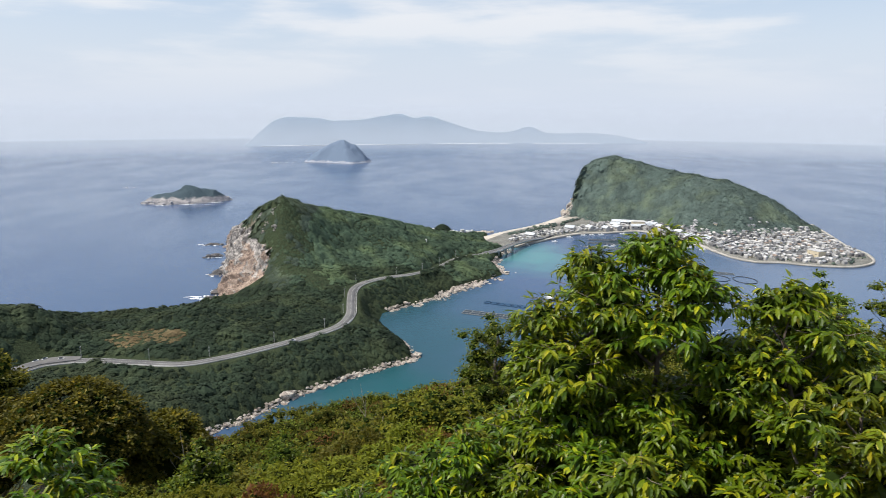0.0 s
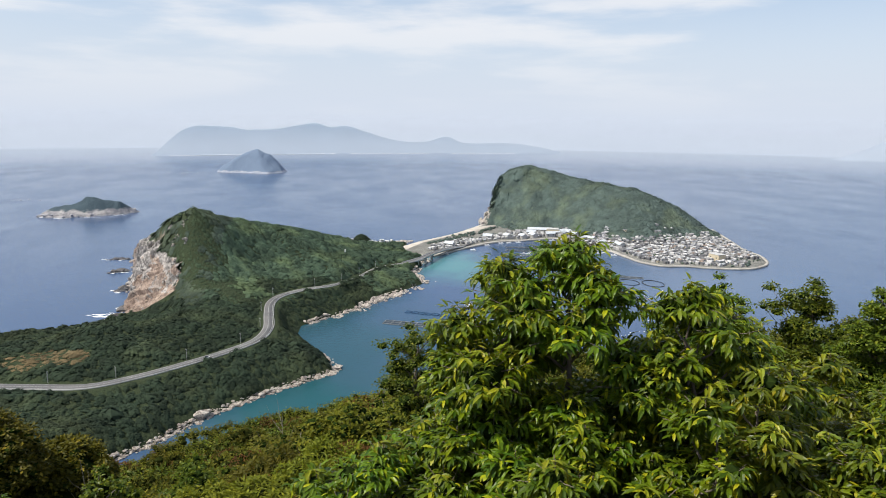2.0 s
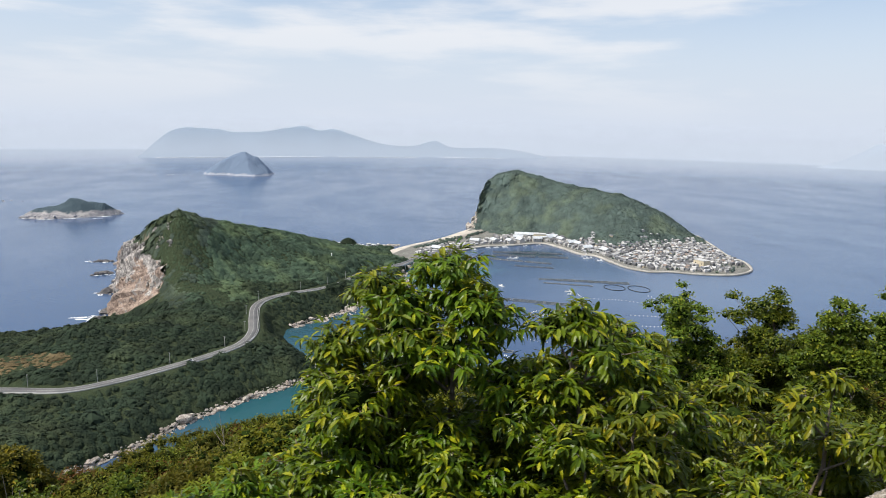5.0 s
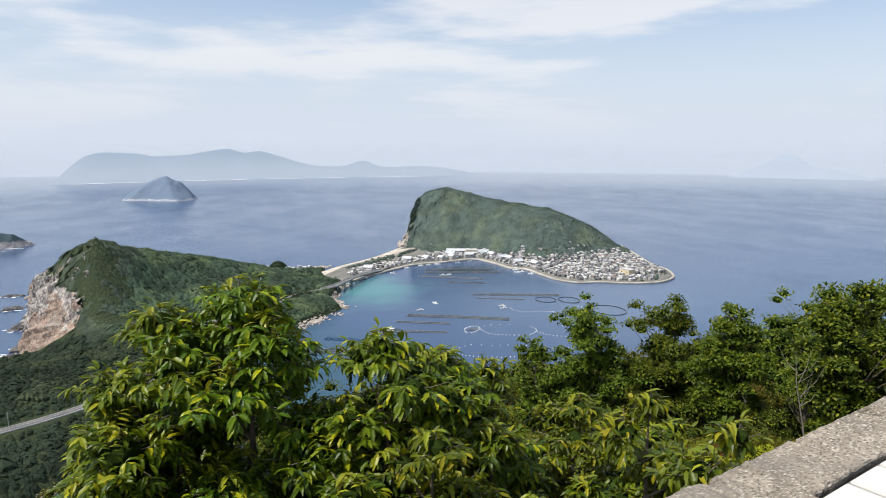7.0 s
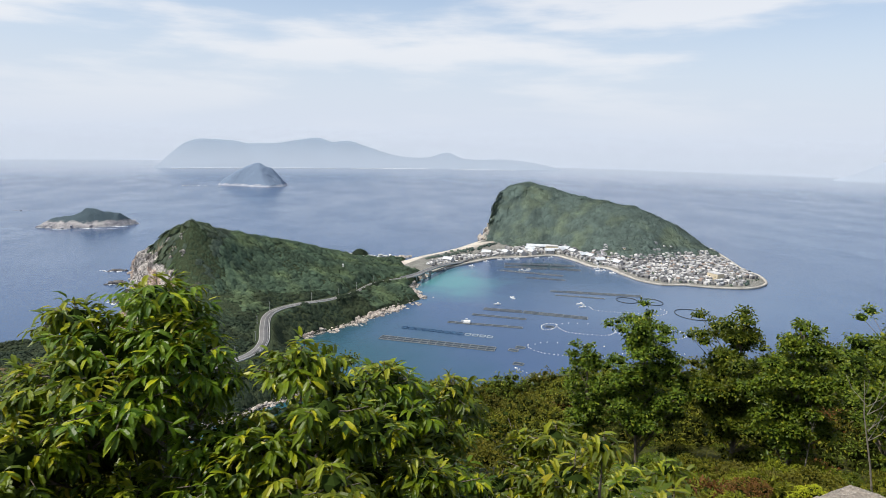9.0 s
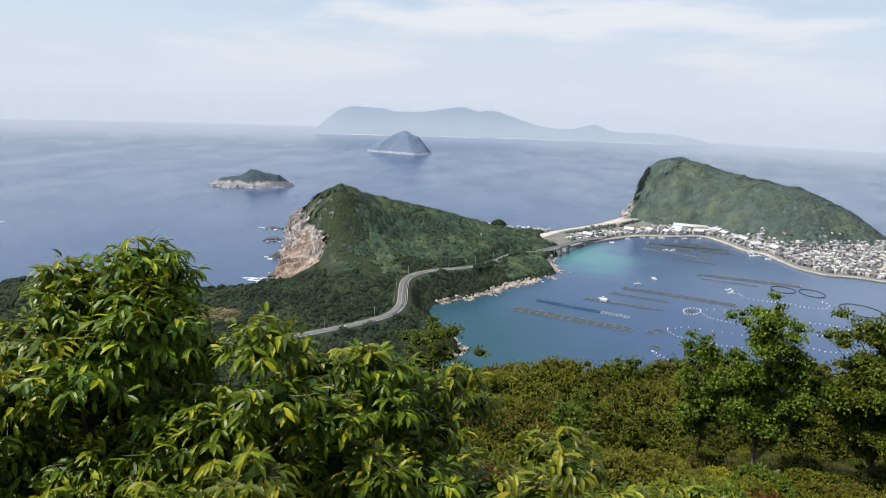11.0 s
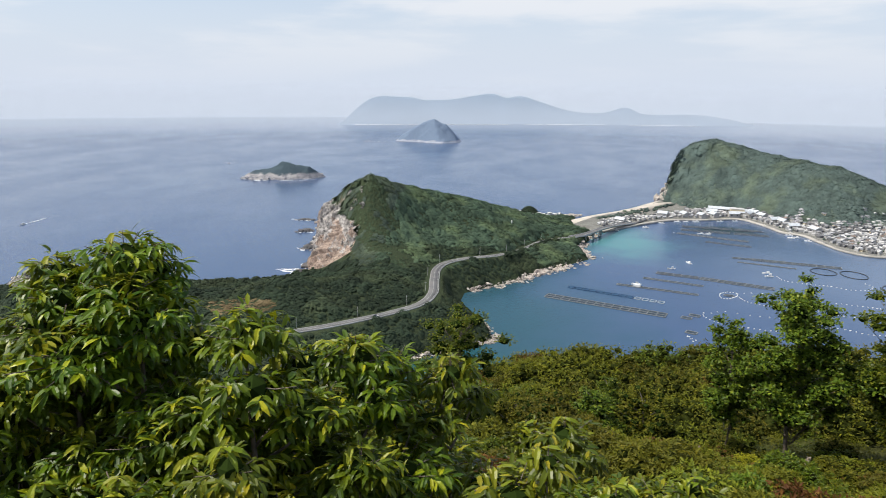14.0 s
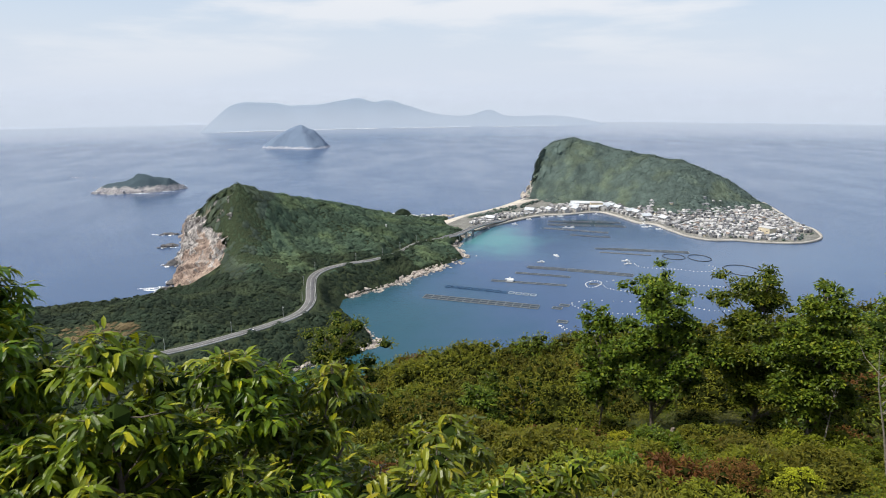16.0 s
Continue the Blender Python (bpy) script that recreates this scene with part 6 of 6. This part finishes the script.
grown_tree(14.5, 8.5, -2.1, 1.4, 47, 9000, 0.11, 0.15)
grown_tree(17.5, 16.5, -4.6, 1.9, 48, 8000, 0.11, 0.3)
grown_tree(1.85, 20.6, -6.85, 1.7, 49, 9000, 0.11, 0.12, words="spreading tree with dense dark green leaves")
for x, y, top, rm, sd in ((-7.25, 11.9, -5.25, 1.25, 50), (-9.6, 12.6, -5.9, 1.3, 51), (-6.3, 13.6, -6.7, 0.95, 55), (-5.2, 15.5, -9.2, 1.2, 52), (-3.6, 19.0, -10.6, 1.3, 53), (-8.0, 19.5, -12.0, 1.5, 54), (-10.7, 13.3, -4.95, 1.3, 56), (-13.0, 16.4, -6.5, 1.2, 57), (-16.0, 19.8, -8.0, 1.6, 58), (-19.4, 21.0, -8.2, 1.6, 59)):
    grown_tree(x, y, top, rm, sd, 9000, 0.10, 0.1, LEAF_DOME, dome=True, words="round-headed tree with dense olive leaves")

rng = np.random.default_rng(83)
for k, (x, y) in enumerate(((-4.9, 12.0), (-3.9, 13.4), (-3.1, 11.6), (-2.2, 14.0), (-1.2, 12.2), (-0.4, 14.6), (0.6, 12.8), (-5.6, 14.4), (1.0, 15.6), (-1.6, 16.2), (-3.2, 16.6), (-4.3, 10.4), (-0.2, 10.8), (4.6, 17.5), (5.8, 18.2), (7.2, 18.6), (3.6, 19.4), (6.4, 20.2))):
    grown_tree(x, y, float(slope_height(x, y)) - EYE + rng.uniform(1.3, 2.0), rng.uniform(0.7, 1.05), 300 + k, 3600, 0.085, 0.3, (LEAF_BUSH, LEAF_OLIVE, LEAF_TREE)[k % 3], PALE_BARK, words="small spreading tree with yellow-green leaves on a pale stem")

# scrub
KINDS_OF_BUSH = ((LEAF_BUSH, "low yellow-green bush on the slope"), (LEAF_OLIVE, "low olive-green bush on the slope"), (LEAF_TREE, "low dark green bush on the slope"),
                 (LEAF_RED, "low bush with reddish young leaves"), (LEAF_BUSH, "low yellow-green bush on the slope"), (LEAF_OLIVE, "low olive-green bush on the slope"))


def bush_lumps(rng, n=11):
    """Rounded clumps set over a low dome."""
    k = np.arange(n) + 0.5
    a, q = k * 2.39996 + rng.normal(0, 0.3, n), np.sqrt(k / n)
    z = 0.72 * np.sqrt(np.maximum(0.0, 1 - q * q)) + rng.uniform(-0.05, 0.12, n)
    return np.stack([np.cos(a) * q * 0.8, np.sin(a) * q * 0.8, np.maximum(0.08, z), rng.uniform(0.75, 1.3, n) * 0.85 / math.sqrt(n)], -1)


STANDOUT = ((7.69, 7.92), (8.2, 7.59), (7.31, 9.78))
BUSHES, LOOSE, BROAD = [], [], []
for k, (mat, words) in enumerate(KINDS_OF_BUSH):
    r_ = np.random.default_rng(90 + k)
    BUSHES.append((leaf_cloud("shrub", r_, bush_lumps(r_, 16), 1150, 0.122, mat), leaf_cloud("shrub", r_, bush_lumps(r_, 32), 2700, 0.080, mat), words))
    lum = bush_lumps(r_, 20)
    LOOSE.append((*leaf_points(r_, lum, 460, 0.105, plain_leaf()), lum))
    lum = bush_lumps(r_, 34)
    BROAD.append((*leaf_points(r_, lum, 760, 0.078, plain_leaf()), lum))
sx, sy, rng = scatter(-42, 36, 4.0, 47, 0.74, 61)
order = np.argsort(np.hypot(sx - 4, sy - 1))
made, rest = 0, {}
for x, y in zip(sx[order], sy[order]):
    far = math.hypot(x - 4, y - 1)
    if (y < 6.2 and 0.5 < x < 4.5) or far < 4 or rng.random() < (0.2 if far < 18 and x > 4.5 else 0.36) or (far > 20 and rng.random() < 0.66):
        continue
    if any((x - u) ** 2 + (y - v) ** 2 < 0.3 or (x - u + 0.25) ** 2 + (y - v + 0.45) ** 2 < 0.2 for u, v in STANDOUT):
        continue
    k = rng.choice(6, p=[0.28, 0.20, 0.12, 0.10, 0.18, 0.12] if far < 17 or x < 3 else [0.18, 0.28, 0.20, 0.05, 0.12, 0.17])
    left = x < 1 and far > 11
    s = (rng.uniform(0.26, 0.5) + 0.55 * rng.random() ** 2.5 if far < 18 and x > 4.5 else rng.uniform(0.42, 0.85) if far < 21 else rng.uniform(1.2, 2.0) * (1.25 if far > 29 else 1.0)) * (rng.uniform(1.1, 1.6) if left and far < 21 else 1.0)
    m = pose(x, y, float(slope_height(x, y)) - 0.1, rng.uniform(-8, 8), rng.uniform(-8, 8), rng.uniform(0, 360)) @ Matrix.Diagonal((s, s, s * rng.uniform(0.75, 1.2), 1))
    if made < 290 and abs(math.atan2(x - 3, y)) < 0.95:
        small, large, words = BUSHES[k]
        tagged(new("shrub", small if s < 0.6 else large), words, "shrub", "scrub on the slope").matrix_basis = m
        made += 1
    elif abs(math.atan2(x - 2, y)) < 0.95 and far < 44:
        rest.setdefault((int(k), s > 1.0), []).append(np.array(m))
for (k, broad), ms in rest.items():
    v, f, lum = (BROAD if broad else LOOSE)[k]
    vs = np.concatenate([v @ m[:3, :3].T + m[:3, 3] for m in ms])
    fs = np.concatenate([f + i * len(v) for i in range(len(ms))])
    lum = np.concatenate([np.c_[lum[:, :3], lum[:, 3] * 0.9], [[0, 0, 0.12, 1.0]]])
    ls = np.concatenate([np.c_[lum[:, :3] @ m[:3, :3].T + m[:3, 3], lum[:, 3] * abs(np.linalg.det(m[:3, :3])) ** (1 / 3)] for m in ms])
    tagged(new("scrub", with_core("scrub", vs, fs, ls, KINDS_OF_BUSH[k][0], k, 0.6, core=CORE_BUSH)), "dense low scrub covering the lower slope", "scrub", kind="stuff")


# creepers and seedlings between the bushes
gx_, gy_, rng = scatter(4.3, 17, 4.6, 24, 0.62, 63)
for k, mat in enumerate((LEAF_BUSH, LEAF_TREE, LEAF_OLIVE)):
    r_ = np.random.default_rng(130 + k)
    lum = bush_lumps(r_, 7)
    v, f = leaf_points(r_, lum, 240, 0.13, plain_leaf())
    ms = [np.array(pose(x, y, float(slope_height(x, y)) - 0.06, 0, 0, r_.uniform(0, 360)) @ Matrix.Scale(r_.uniform(0.24, 0.42), 4)) for x, y in zip(gx_[k::3], gy_[k::3])]
    vs = np.concatenate([v @ m[:3, :3].T + m[:3, 3] for m in ms])
    fs = np.concatenate([f + i * len(v) for i in range(len(ms))])
    tagged(new("ground_cover", fast("ground_cover", vs, fs, mat)), "low creepers and seedlings covering the soil", "undergrowth", kind="stuff")


# single plants, stumps and dead stems that stand out
def shrub(x, y, s, mat, words, seed, lift=-0.05, name="shrub"):
    r = np.random.default_rng(seed)
    o = tagged(new(name, leaf_cloud(name, r, bush_lumps(r, 16), 1700, 0.085, mat)), words, "shrub", "scrub on the slope")
    o.matrix_basis = pose(x, y, float(slope_height(x, y)) + lift, 0, 0, seed * 40) @ Matrix.Diagonal((s, s, s * 0.9, 1))


shrub(7.69, 7.92, 0.40, LEAF_RED, "rounded bush with rust-red young leaves", 3, 0.16)
shrub(8.2, 7.59, 0.26, LEAF_LIME, "bush with bright lime-yellow leaves", 4, 0.28)
shrub(9.2, 6.6, 0.25, LEAF_RED, "small bush with rust-red leaves", 5, 0.1)
shrub(7.31, 9.78, 0.24, LEAF_RED, "small bush with tawny withered leaves", 6, 0.12)
shrub(5.9, 11.8, 0.28, LEAF_RED, "small bush with tawny withered leaves", 7, 0.15)
shrub(8.9, 15.0, 0.6, LEAF_LIME, "bush with bright yellow-green leaves", 8)


STUMP_WOOD = plain("stump_wood", (0.27, 0.22, 0.17), 0.95, 0.4, 7.0, 0.8)


def stump(x, y, h, r, seed):
    q = np.random.default_rng(seed)
    bm = bmesh.new()
    tube(bm, [(0, 0, -0.3), (0.01, 0.02, h * 0.4), (0.03, -0.01, h * 0.8), (0.05, 0.0, h)], [r * 1.3, r, r * 0.95, r * 0.7], 9)
    for v in bm.verts:
        v.co += Vector(q.normal(0, r * 0.12, 3))
    o = tagged(part("tree_stump", bm, STUMP_WOOD), "pale broken tree stump in the scrub", "tree stump", "stumps on the slope")
    o.location = (x, y, float(slope_height(x, y)))


for k, (x, y, h, r) in enumerate(((7.0, 12.5, 0.6, 0.022), (9.43, 13.77, 0.7, 0.055))):
    stump(x, y, h, r, k)


def bare_tree(x, y, h, lean, seed, words="thin dead tree with pale bare branches"):
    q = np.random.default_rng(seed)
    e = tagged(new("bare_tree"), words, "tree", "dead stems on the slope")
    e.location = (x, y, float(slope_height(x, y)) - 0.1)
    bm = bmesh.new()
    tube(bm, [(0, 0, 0), (lean * 0.4, 0, h * 0.4), (lean * 0.8, 0.03, h * 0.75), (lean, 0, h)], [0.020, 0.015, 0.009, 0.003], 7)
    part("trunk", bm, PALE_BARK, e)
    for k in range(9):
        t, a = q.uniform(0.45, 0.9), q.uniform(0, math.tau)
        l = q.uniform(0.25, 0.55) * h * 0.45
        p = Vector((lean * t, 0, h * t))
        bm = bmesh.new()
        tube(bm, [p, p + Vector((math.cos(a) * l * 0.5, math.sin(a) * l * 0.5, l * 0.5)), p + Vector((math.cos(a) * l * 0.8, math.sin(a) * l * 0.8, l * 1.1))], [0.0065, 0.004, 0.0015], 5)
        part("branch", bm, PALE_BARK, e)


bare_tree(-1.7, 12.9, 2.6, 0.1, 1)
bare_tree(-4.6, 11.0, 2.4, -0.15, 2)
bare_tree(12.55, 13.4, 2.2, 0.2, 3)
bare_tree(11.1, 9.75, 2.4, -0.5, 5)
